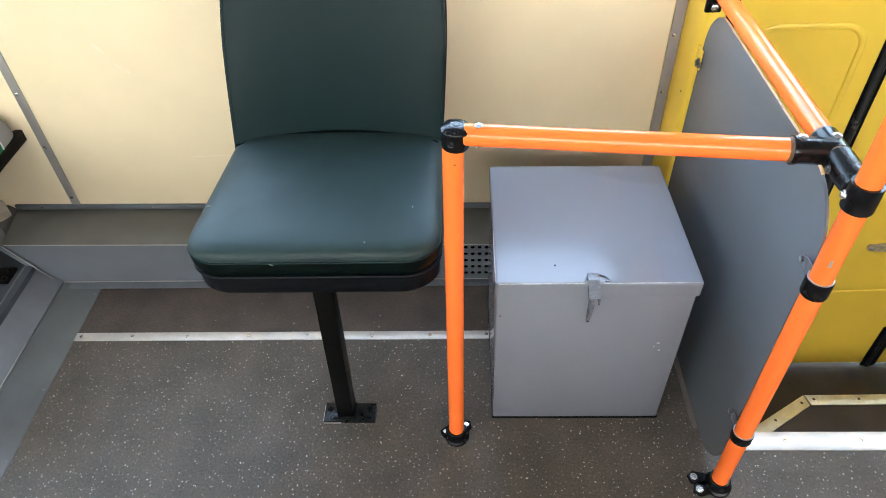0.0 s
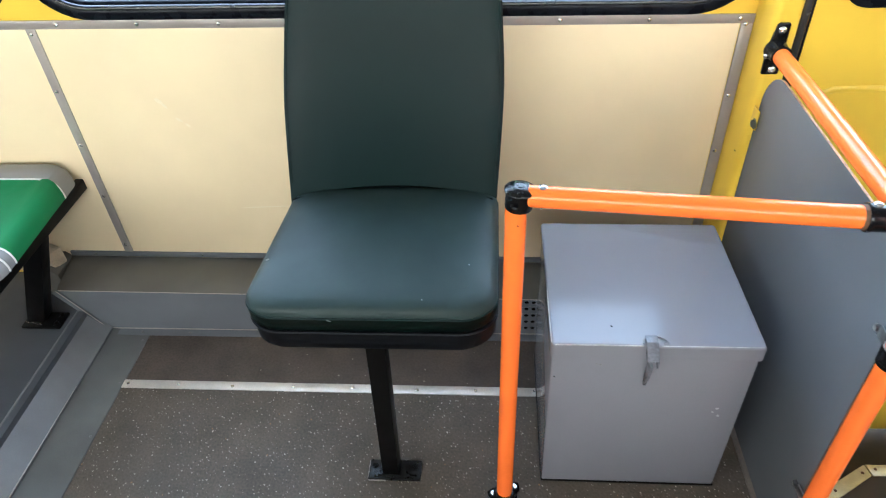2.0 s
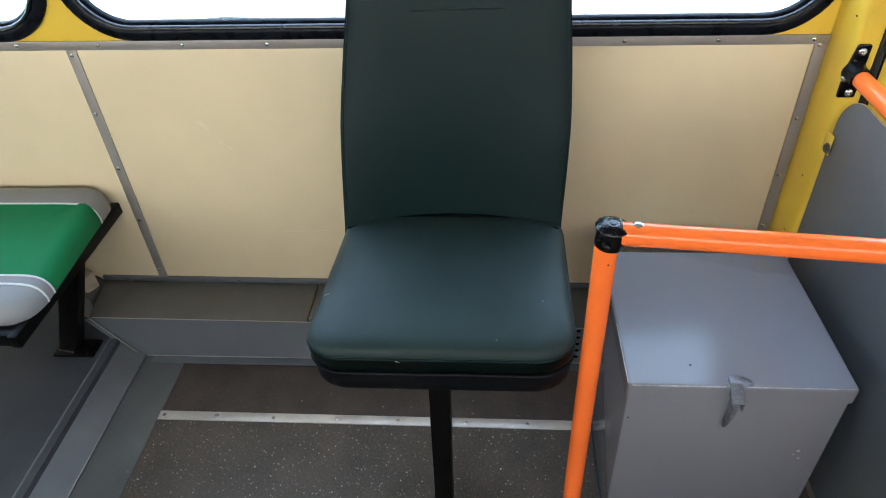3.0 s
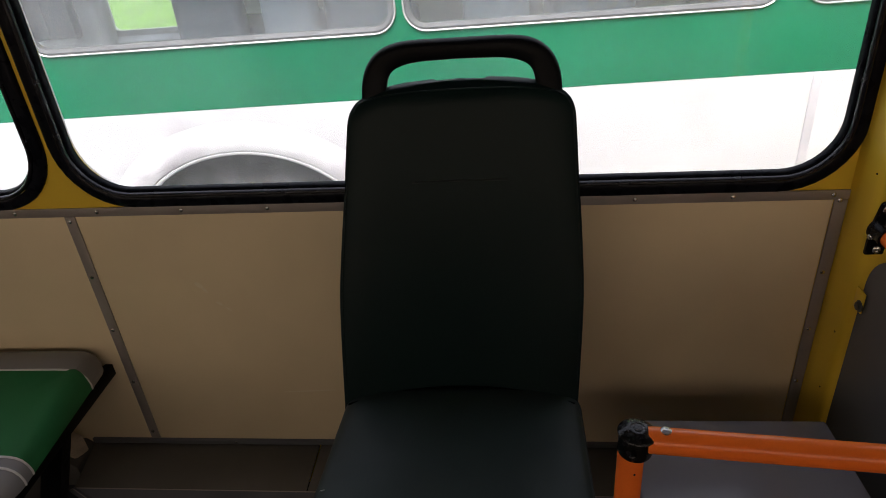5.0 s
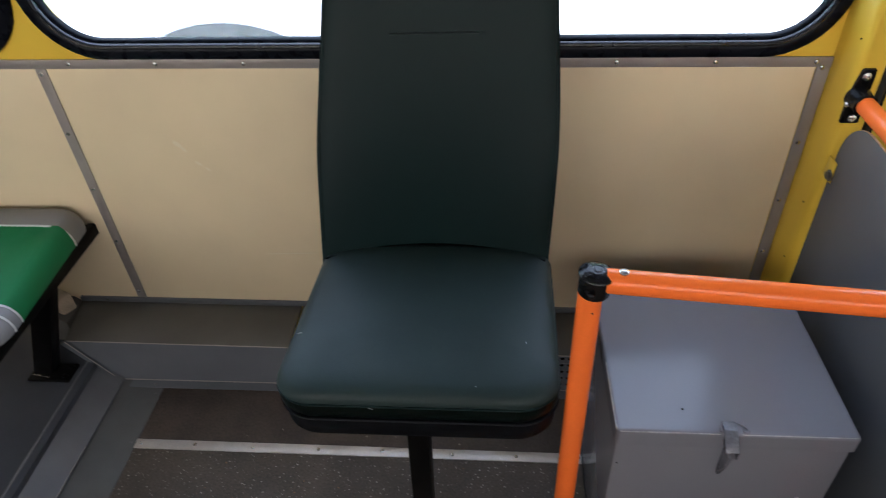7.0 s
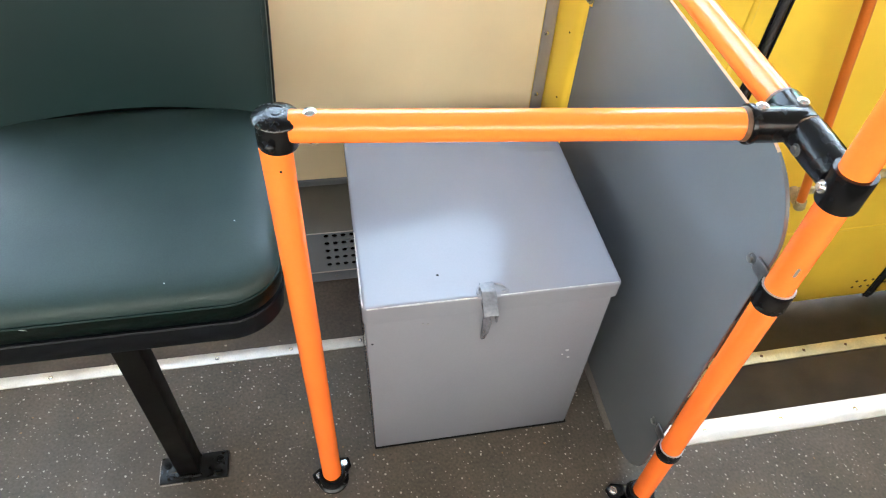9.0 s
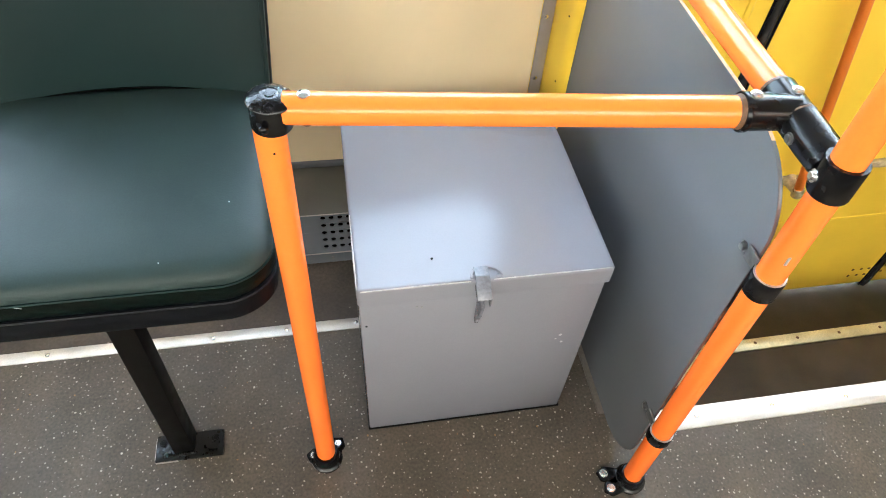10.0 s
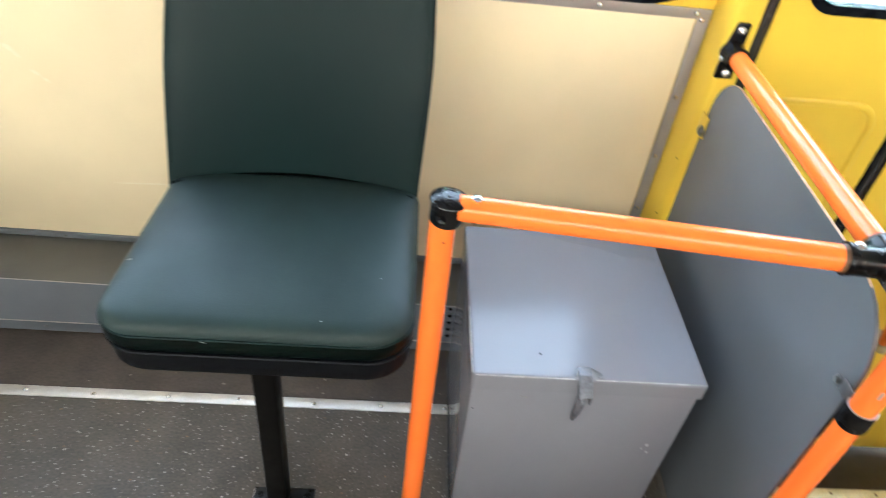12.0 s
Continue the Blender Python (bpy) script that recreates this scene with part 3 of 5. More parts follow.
settle_wall(duct)

# the window-side wall: yellow steel with openings, cream panels below
def opening(x0, x1, z0, z1, r, n=10):
    return round_rect(x1 - x0, z1 - z0, r, n, (x0 + x1) / 2, (z0 + z1) / 2)


WIN = [(-1.130, 0.531), (-2.883, -1.192)]       # steel openings
WZ0, WZ1 = 0.910, 1.733
wall_n = standing("wall_north", [(-4.2, -0.62), (0.60, -0.62), (0.60, ROOF), (-4.2, ROOF)], [opening(a, b, WZ0, WZ1, 0.13) for a, b in WIN], 0.045, XZ, (0, 1.601, 0), M_YELLOW)
# unseen white sheet, added to bounce neutral light at the parked bus
standing("outer_skin", [(-4.2, -0.62), (0.60, -0.62), (0.60, ROOF), (-4.2, ROOF)], [opening(a, b, WZ0, WZ1, 0.13) for a, b in WIN], 0.004, XZ, (0, 1.6475, 0), M_BUSWHITE, wall_n, "unseen white skin added to bounce neutral light outwards")
tagged(wall_n, "yellow painted steel bus wall with rounded window openings", "wall", kind="structure")
for x0, x1, z0 in ((-2.62, -1.1775, 0.084), (-1.1515, 0.515, 0.152)):
    part("wall_panel", box(x0, x1, 1.5965, 1.6005, z0, 0.8795, 0.0008), M_PANEL, wall_n, "smooth cream laminate lining panel")
part("wall_panel", box(-4.2, -2.645, 1.5965, 1.6005, 0.084, 0.8795, 0.0008), M_PANEL, wall_n, "smooth cream laminate lining panel")


def trim_strip(name, x0, x1, z0, z1):
    ob = part(name, box(x0, x1, 1.5935, 1.5985, z0, z1, 0.0012), M_STRIP, wall_n, "grey aluminium cover strip with rivets")
    return ob


top_strip = trim_strip("cover_strip", -4.2, 0.5445, 0.869, 0.8905)
for k in range(12):
    rivet((0.512 - 0.0 - 0.2005 * k, 1.5935, 0.8805), (0, -1, 0), top_strip)
for x in (-1.164, -2.632):
    s = trim_strip("cover_strip", x - 0.0125, x + 0.0125, 0.152, 0.8687)
    for z in (0.868, 0.716, 0.556, 0.386, 0.205):
        rivet((x - 0.002, 1.5935, z - 0.011), (0, -1, 0), s)
s = trim_strip("cover_strip", 0.5165, 0.5435, 0.152, 0.8687)
for z in (0.868, 0.692, 0.537, 0.381, 0.225):
    rivet((0.5265, 1.5935, z), (0, -1, 0), s)


def smudge(x, z, w, h, turn):
    """A pale mark on the lining."""
    c, q = math.cos(radians(turn)), math.sin(radians(turn))
    ring = [(x + w * math.cos(a) * c - h * math.sin(a) * q, z + w * math.cos(a) * q + h * math.sin(a) * c) for a in (2 * math.pi * k / 18 for k in range(18))]
    part("smudge", prism(ring, 1.5962, 1.5966, "y"), M_PALE_MARK, wall_n, "pale mark on the lining")


for mark in ((-0.905, 0.676, 0.012, 0.006, -40), (-0.893, 0.662, 0.009, 0.004, -50), (-0.866, 0.622, 0.010, 0.0035, -35), (-0.847, 0.606, 0.008, 0.003, -40), (-0.69, 0.341, 0.075, 0.0022, 3)):
    smudge(*mark)

settle_wall(wall_n)


def bus_window(name, x0, x1, label):
    """Rubber-framed fixed window; x0, x1: the visible glass."""
    w = thing(name, label, "window", kind="structure")
    z0, z1 = 0.933, 1.71

    def gasket(profile):
        """A rubber section, given as (reach beyond the glass, y), swept round the opening."""
        loops = [[(p[0], y, p[1]) for p in opening(x0 - o, x1 + o, z0 - o, z1 + o, 0.11 + o)] for o, y in profile]
        return ring_loft(loops + [loops[0]], cap=False)
    part("rubber_gasket", gasket(((0.0440, 1.6005), (0.0438, 1.5960), (0.0420, 1.5925), (0.0385, 1.5905), (0.0300, 1.5892), (0.0210, 1.5890), (0.0178, 1.5905), (0.0172, 1.6005))), M_RUBBER, w)
    part("filler_strip", gasket(((0.0168, 1.6080), (0.0168, 1.5895), (0.0155, 1.5868), (0.0130, 1.5855), (0.0100, 1.5862), (0.0075, 1.5890), (0.0066, 1.5935), (0.0066, 1.6080))), M_RIDGE, w, "glossy black filler strip in the gasket")
    part("rubber_lip", gasket(((0.0062, 1.6140), (0.0062, 1.5990), (0.0045, 1.5975), (0.0018, 1.6000), (0.0000, 1.6060), (0.0000, 1.6140))), M_RUBBER, w)
    pane = standing("pane", opening(x0 - 0.004, x1 + 0.004, z0 - 0.004, z1 + 0.004, 0.112), [], 0.004, XZ, (0, 1.6145, 0), M_GLASS, w)
    pane.visible_shadow = False
    settle_wall(w)
    return w


bus_window("window_1", -1.107, 0.508, "wide bus window in a thick black rubber frame")
bus_window("window_2", -2.86, -1.2075, "neighbouring bus window in a black rubber frame")

# door pillar
pillar = tagged(part("pillar", prism([(0.5455, 1.60), (0.5478, 1.575), (0.5565, 1.537), (0.5610, 1.525), (0.568, 1.5185), (0.606, 1.5185), (0.612, 1.5245), (0.612, 1.646), (0.5455, 1.646)], -0.62, ROOF, "z", 0.003), M_YELLOW),
                "yellow painted steel door pillar", "pillar", kind="structure")
for z in (0.40, 0.56, 0.94):
    rivet((0.5555, 1.540, z), (-1, -0.25, 0), pillar, 0.0022, 0.001, M_BLACKSTEEL, "hole_plug")

# step well in front of the door
well = thing("step_well", "two brown rubber bus steps down to the door", "steps", kind="structure")
T1, T2 = -0.28, -0.575
part("riser", box(0.60, 3.0, 0.886, 0.898, T1, -0.004), M_BLACKSTEEL, well)
part("tread", prism([(0.60, 0.898), (3.0, 0.898), (3.0, 1.222), (1.02, 1.205), (0.70, 1.005), (0.60, 1.0)], T1 - 0.03, T1 - 0.003, "z"), M_TREAD, well)
part("riser", prism([(0.60, 0.97), (0.71, 0.985), (1.024, 1.182), (3.0, 1.198), (3.0, 1.19), (1.03, 1.172), (0.715, 0.97), (0.60, 0.955)], T2, T1 - 0.03, "z"), M_BLACKSTEEL, well)
part("tread", box(0.58, 3.0, 0.898, 1.60, T2 - 0.03, T2), M_TREAD, well)
part("side_wall", box(0.585, 0.600, 0.90, 1.60, T2, -0.004), M_DUCT, well)


def nosing(poly, screws):
    n = part("nosing", prism(poly, T1 - 0.028, T1 + 0.001, "z", 0.001), M_BRASSY, well, "worn yellowed metal step nosing")
    for p in screws:
        rivet((p[0], p[1], T1 + 0.001), (0, 0, 1), n, 0.0046, 0.0012, M_RUST, "screw_hole")


nosing([(1.026, 1.178), (3.0, 1.198), (3.0, 1.234), (1.018, 1.213)], [(1.04 + 0.1305 * k, 1.199 + 0.001 * k) for k in range(15)])
nosing([(1.022, 1.178), (1.014, 1.213), (0.70, 1.022), (0.715, 0.985)], [(1.0, 1.186), (0.905, 1.128), (0.80, 1.063)])
sill = tagged(part("sill_strip", box(0.605, 3.0, 0.872, 0.9205, -0.002, 0.0035, 0.0012), M_ALU), "wide aluminium edge strip at the top step", "floor trim", kind="structure")
for k in range(13):
    rivet((0.765 + 0.1750 * k, 0.896 + 0.002 * math.sin(k * 1.7), 0.0035), (0, 0, 1), sill, 0.005, 0.0016, name="screw")

# folding door with four leaves
DOOR = 1.54


def shallow(bm):
    """Flattens a bead against the door sheet."""
    for v in bm.verts:
        v.co.y = DOOR + (v.co.y - DOOR) * 0.45
    return bm


def door_leaf(name, x0, x1, framed=False):
    d = thing(name, "yellow folding bus door leaf with pressed panels", "door", kind="structure")
    cx = (x0 + x1) / 2
    hole = [round_rect(x1 - x0 - 0.10, 0.86, 0.06, 8, cx, 1.345)]
    standing("panel", [(x0, T2 + 0.014), (x1, T2 + 0.014), (x1, ROOF - 0.03), (x0, ROOF - 0.03)], hole, 0.03, XZ, (0, DOOR, 0), M_YELLOW, d, bevel=0.003)
    # pressed fields: a shallow raised bead
    def bead(a, b, c, e, r):
        loop = [(p[0], DOOR - 0.0008, p[1]) for p in round_rect(b - a, e - c, r, 8, (a + b) / 2, (c + e) / 2)]
        part("pressed_bead", shallow(sweep(loop, 0.0085, 14, closed=True)), M_YELLOW, d)
    if framed:
        bead(x0 + 0.055, x1 - 0.055, -0.10, 0.722, 0.055)
    part("pressed_bead", shallow(sweep([(x0 + 0.004, DOOR - 0.0008, -0.186), (x1 - 0.004, DOOR - 0.0008, -0.178)], 0.0050, 12)), M_YELLOW, d)
    lo = round_rect(x1 - x0 - 0.085, 0.872, 0.068, 8, cx, 1.347)
    li = round_rect(x1 - x0 - 0.125, 0.832, 0.048, 8, cx, 1.347)
    loops = [[(p[0], y, p[1]) for p in l] for l, y in ((lo, DOOR + 0.001), (lo, DOOR - 0.006), (li, DOOR - 0.008), (li, DOOR + 0.02))]
    part("rubber_gasket", ring_loft(loops, cap=False), M_RUBBER, d)
    pane = standing("pane", round_rect(x1 - x0 - 0.12, 0.84, 0.05, 8, cx, 1.345), [], 0.004, XZ, (0, DOOR + 0.012, 0), M_GLASS, d)
    pane.visible_shadow = False
    return d


leaves = [door_leaf("door_1", 0.640, 1.008, True), door_leaf("door_2", 1.032, 1.440), door_leaf("door_3", 1.464, 1.870), door_leaf("door_4", 1.894, 2.30)]
for x in (0.626, 1.020, 1.452, 1.882):
    s = tagged(part("door_seal", sweep([(x, DOOR + 0.002, T2 - 0.005), (x, DOOR + 0.002, ROOF - 0.03)], 0.0110, 16), M_SEAL), "black rubber seal between door leaves", "door seal", kind="structure")
    if x == 1.452:
        part("seal_flap", box(x - 0.026, x + 0.026, DOOR - 0.004, DOOR - 0.001, T2 + 0.004, -0.36, 0.001), M_RUBBER, s, "wide black rubber flap at the foot of the seal")
    for q in ((-0.0155, 0.0155) if x > 0.7 else (0.012,)):
        part("seal_lip", box(x + q - 0.0030, x + q + 0.0030, DOOR - 0.004, DOOR + 0.004, T2 - 0.003, ROOF - 0.03, 0.002), M_RUBBER, s)


def grab_rail(parent, foot, head):
    """An orange bar between two cast brackets, each with a boss and two screwed ears."""
    foot, head = Vector(foot), Vector(head)
    r = part("grab_rail", sweep([foot, head], 0.0122, 18), M_ORANGE_SHADE, parent, "orange diagonal grab rail on the door, darkened as in shade")
    way = (head - foot).normalized()
    for p, w in ((foot, way), (head, -way)):
        x, z = p.x, p.z
        ear = [(x + 0.072 * sx + 0.0105 * math.cos(a), z + 0.0115 * math.sin(a)) for sx, a0 in ((1, -90), (-1, 90)) for a in (radians(a0 + 30 * k) for k in range(7))]
        waist = [(x + (-0.03 if q < 0 else 0.03), z + 0.013 * s) for q, s in ((1, 1), (-1, 1))]
        bm = prism(ear[:7] + waist + ear[7:] + [(x - 0.03, z - 0.013), (x + 0.03, z - 0.013)], DOOR - 0.012, DOOR - 0.0005, "y", 0.003)
        lathe((x, DOOR - 0.004, z), (0, -1, 0), [(0, 0.022), (0.012, 0.016), (0.040, 0.0140), (0.054, 0.0145), (0.062, 0.012), (0.066, 0.005), (0.066, 0)], 20, bm)
        lathe(p - w * 0.018, w, [(0, 0.006), (0.003, 0.012), (0.008, 0.0158), (0.034, 0.0155), (0.036, 0.0140), (0.036, 0.0120)], 20, bm)
        part("bracket", bm, M_CAST, r, "yellowed cast rail bracket with rust marks")
        for sx in (-1, 1):
            bolt((x + 0.070 * sx, DOOR - 0.012, z), (0, -1, 0), r, 0.0046, 0.003, material=M_STRIP)


for leaf, x in ((2, 1.790), (2, 1.822), (2, 1.852), (3, 1.912), (3, 1.944)):
    for z in (-0.478, -0.512):
        rivet((x, DOOR - 0.0005, z + 0.01 * (x > 1.9)), (0, -1, 0), leaves[leaf], 0.0055, 0.0018, M_RUST, "door_screw")
grab_rail(leaves[1], (1.303, 1.485, 0.018), (1.158, 1.485, 0.670))
grab_rail(leaves[2], (1.598, 1.485, 0.058), (1.743, 1.485, 0.705))
tagged(part("wall_east", box(2.305, 3.0, 1.52, 1.64, -0.62, ROOF), M_YELLOW), "yellow bus wall beyond the door", "wall", kind="structure")

# the rest of the bus body, which closes the place
# unseen wall: dark, with high sills, so the seat back mirrors little light
wall_s = standing("wall_south", [(-4.2, -0.62), (3.0, -0.62), (3.0, ROOF), (-4.2, ROOF)],
                  [opening(x - 0.78, x + 0.78, 1.15, 1.80, 0.10) for x in (-3.05, -1.35, 0.35, 2.05)], 0.045, XZ, (0, -0.80, 0), M_SOUTH)
tagged(wall_s, "unseen bus wall with windows, dark to keep reflections dark", "wall", kind="structure")
# unseen panes, their bronze tint added to dim and warm the daylight
for x in (-3.05, -1.35, 0.35, 2.05):
    w = standing("window_3", opening(x - 0.79, x + 0.79, 1.14, 1.81, 0.10), [], 0.004, XZ, (0, -0.775, 0), M_DIM_GLASS)
    tagged(w, "unseen tinted pane added to dim and warm the daylight", "window", kind="structure")
tagged(part("wall_west", box(-4.24, -4.2, -0.80, 1.65, -0.62, ROOF), M_PANEL), "plain end wall of the bus", "wall", kind="structure")
tagged(part("wall_front", box(3.0, 3.04, -0.80, 1.65, -0.62, ROOF), M_PANEL), "plain front wall of the bus", "wall", kind="structure")
# unseen ceiling, greyed to weaken the light it bounces down
tagged(part("ceiling", box(-4.24, 3.04, -0.80, 1.65, ROOF, ROOF + 0.04), M_CEIL), "unseen bus ceiling, greyed to cut bounced light", "ceiling", kind="structure")
tagged(part("underfloor", box(-4.24, 3.04, -0.80, 1.65, -0.66, -0.62), M_BLACKSTEEL), "dark steel bus underfloor", "underfloor", kind="structure")


# ---- the single passenger seat ----
seat = thing("passenger_seat", "dark green leatherette passenger seat on a black pedestal", "seat", (-0.263, 1.0, 0.0))


def local(ob, x, y, z):
    return (x - ob.location.x, y - ob.location.y, z - ob.location.z)


def shift(bm, ob):
    bmesh.ops.translate(bm, verts=bm.verts, vec=-ob.location)
    return bm


def cushion_outline(inset, n=10):
    """Plan of the seat: wider and rounder at the front."""
    pts = round_rect(1.0, 1.0, 0.13, n)
    out = []
    for u, v in pts:
        v01 = v + 0.5
        half = 0.2375 - 0.011 * v01 + 0.004 * math.sin(math.pi * v01) - inset
        bow = -0.016 * (1 - (2 * u) ** 2) * (1 - v01)
        y = 0.912 + bow + inset + v01 * (0.405 - 2 * inset)
        x = -0.267 + 0.010 * v01 + 2 * u * half
        out.append((x, y))
    return out


def cushion_z(x, y, base):
    """Crown of the cushion, with a hollow towards the back."""
    v = (y - 0.912) / 0.405
    u = (x + 0.262) / 0.235
    return base + 0.010 * (1 - u * u) * math.sin(math.pi * min(max(v * 0.9, 0), 1)) - 0.012 * max(0.0, v - 0.45) + 0.004 * (1 - v)


steps = [(0.004, 0.566), (0.0, 0.574), (-0.001, 0.590), (0.000, 0.5975), (0.0060, 0.5985), (0.0, 0.601), (0.001, 0.606), (0.006, 0.6135), (0.014, 0.6185), (0.030, 0.6215), (0.06, 0.6225), (0.10, 0.623), (0.14, 0.623), (0.18, 0.623)]
loops = []
for k, (ins, z) in enumerate(steps):
    o = cushion_outline(ins)
    loops.append([(x, y, cushion_z(x, y, z) if k > 6 else z + (cushion_z(x, y, 0) * 0.6 if k > 2 else 0)) for x, y in o])
part("cushion_border", shift(ring_loft(loops[:4]), seat), M_BORDER_SHADE, seat, "green leatherette border below the seam, darkened as in shade")
part("cushion", shift(ring_loft(loops[4:]), seat), M_LEATHER_WORN_LIT, seat, "dark green leatherette cushion with a worn front seam")
piping = [(x, y, 0.5975 + cushion_z(x, y, 0) * 0.6) for x, y in cushion_outline(0.0004)]
part("seam_piping", shift(sweep(piping, 0.0021, 8, closed=True), seat), M_LEATHER, seat)
tray = []
for ins, z in ((0.06, 0.5080), (0.022, 0.5083), (0.010, 0.5115), (0.0045, 0.520), (0.0035, 0.545), (0.0045, 0.5585), (0.0005, 0.5600), (-0.0005, 0.5622), (0.0008, 0.5640), (0.02, 0.5655)):
    tray.append([(x, y, z) for x, y in cushion_outline(ins)])
part("seat_pan", shift(ring_loft(tray), seat), M_PAN, seat, "black moulded plastic seat pan")


def back_half(z):
    w = 0.2290 + 0.004 * math.sin(math.pi * min(max((z - 0.6) / 0.4, 0), 1)) - 0.030 * max(0.0, (z - 0.80) / 0.4) ** 1.3
    zc, zt = 1.100, 1.186
    if z > zc:
        w *= max(0.0, 1 - ((z - zc) / (zt - zc)) ** 4.0) ** (1 / 3.0)
    return w


def back_face(u, z):
    """Front of the backrest: leaning, and hollow across."""
    hollow = 0.036 * max(0.35, 1 - (z - 0.6) / 0.9)
    wings = 0.019 * max(0.0, 1 - (z - 0.60) / 0.30)
    return 1.268 + (z - 0.60) * 0.295 + hollow * (1 - u * u) - wings * u * u


def back_grid(grow, front, thick, drop=0.0):
    bm = bmesh.new()
    nu, zs = 28, [0.585 + (1.1857 - 0.585) * (1 - (1 - k / 40) ** 1.5) for k in range(41)]
    fr, bk = [], []
    for z in zs:
        h = max(back_half(z) + grow, 0.004)
        xc = -0.2622 + (z - 0.60) * 0.046
        top = max(0.0, (z - 1.145) / 0.041)
        a, b = [], []
        for j in range(nu + 1):
            u = math.sin(math.pi / 2 * (2 * j / nu - 1))
            rim = 0.022 * abs(u) ** 7 + 0.020 * top ** 3
            y = back_face(u, z) + rim + front
            a.append(bm.verts.new((xc + h * u, y, z)))
            yb = back_face(u * 0.4, z) + thick - rim - 0.012 * u * u + front
            b.append(bm.verts.new((xc + h * u, max(yb, y + 0.004), z)))
        for v in a + b:
            v.co.z -= drop * max(0.0, (z - 1.0) / 0.185)
        fr.append(a)
        bk.append(b)
    for g in (fr, bk):
        for r, s in zip(g, g[1:]):
            for j in range(nu):
                bm.faces.new((r[j], r[j + 1], s[j + 1], s[j]))
    for k in range(len(zs) - 1):
        for j in (0, nu):
            bm.faces.new((fr[k][j], fr[k + 1][j], bk[k + 1][j], bk[k][j]))
    for k in (0, len(zs) - 1):
        for j in range(nu):
            bm.faces.new((fr[k][j], fr[k][j + 1], bk[k][j + 1], bk[k][j]))
    return bm


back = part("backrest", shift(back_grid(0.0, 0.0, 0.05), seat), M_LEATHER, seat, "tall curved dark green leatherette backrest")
part("back_shell", shift(back_grid(0.003, 0.034, 0.034, 0.046), seat), M_PAN, seat, "black plastic shell behind the backrest")
seam = [(x, back_face((x + 0.243) / 0.21, 1.018) - 0.0004, 1.018) for x in [-0.243 + 0.088 * (k / 8 - 1) for k in range(17)]]
part("crease", shift(sweep(seam, 0.0021, 6), seat), M_SEAM, back)


# near-black line laid where cushion meets backrest, for the contact shade
joint = []
for k in range(25):
    u = 0.96 * (k / 12 - 1)
    x = -0.2605 + 0.229 * u
    joint.append((x, back_face(u, 0.615) - 0.0015, cushion_z(x, back_face(u, 0.615), 0.6185)))
part("joint_crease", shift(sweep(joint, 0.0018, 8), seat), M_GAP, back)
rim_line = []
for k in range(57):
    q = k / 56
    if q < 0.36:
        z, u = 0.64 + 0.50 * q / 0.36, -0.975
    elif q > 0.64:
        z, u = 0.64 + 0.50 * (1 - q) / 0.36, 0.975
    else:
        a = math.pi * (q - 0.36) / 0.28
        z, u = 1.14 + 0.034 * math.sin(a) ** 0.45, -0.975 * math.copysign(abs(math.cos(a)) ** 0.45, math.cos(a))
    h = back_half(z)
    rim_line.append((-0.2622 + (z - 0.60) * 0.046 + h * u, back_face(u, z) + 0.022 * abs(u) ** 7 + 0.020 * max(0.0, (z - 1.145) / 0.041) ** 3 + 0.0002, z))
part("edge_piping", shift(sweep(rim_line, 0.0016, 6), seat), M_LEATHER, back)


def handle_line():
    """Grab handle: an arch of bent bar over the backrest."""
    pts = []
    for k in range(25):
        a = math.pi * k / 24
        x = -0.2350 - 0.157 * (1 if math.cos(a) > 0 else -1) * abs(math.cos(a)) ** 0.42
        z = 1.140 + 0.098 * abs(math.sin(a)) ** 0.55
        pts.append((x, 1.462 + (z - 1.15) * 0.3, z))
    return pts


hb = bmesh.new()
line = handle_line()
rows = []
for k, p in enumerate(line):
    a, b = Vector(line[max(k - 1, 0)]), Vector(line[min(k + 1, len(line) - 1)])
    d = (b - a).normalized()
    out = Vector((d.z, 0, -d.x)).normalized()
    rows.append([Vector(p) + out * ((0.0162 + 0.007 * abs(math.cos(math.pi * k / 24))) * math.copysign(abs(math.cos(q)) ** 0.6, math.cos(q))) + Vector((0, 1, 0.2)) * (0.013 * math.copysign(abs(math.sin(q)) ** 0.6, math.sin(q))) for q in (2 * math.pi * j / 16 for j in range(16))])
part("grab_handle", shift(ring_loft(rows, bm=hb), seat), M_PAN, seat, "black plastic grab handle on top")

leg = bmesh.new()
prism([(-0.305, 0.959), (-0.264, 0.959), (-0.264, 1.001), (-0.305, 1.001)], 0.006, 0.502, "z", 0.004, bm=leg)
for v in leg.verts:
    v.co.x += 0.010 * v.co.z / 0.523
    v.co.y += 0.012 * v.co.z / 0.523
part("pedestal", shift(leg, seat), M_BLACKSTEEL, seat, "square black steel pedestal tube")
part("cross_bar", shift(box(-0.375, -0.145, 0.962, 1.012, 0.501, 0.5098, 0.002), seat), M_BLACKSTEEL, seat)
foot = part("foot_plate", shift(box(-0.339, -0.211, 0.946, 1.000, 0.0, 0.008, 0.002), seat), M_FOOT, seat, "chipped black foot plate")
part("bare_edge", shift(box(-0.338, -0.296, 0.9448, 0.9472, 0.0, 0.0052, 0.0008), seat), M_STRIP, seat, "foot plate edge rubbed to bare steel")
part("bare_edge", shift(box(-0.3402, -0.3375, 0.950, 0.996, 0.0, 0.0066, 0.001), seat), M_STRIP, seat, "foot plate edge rubbed to bare steel")
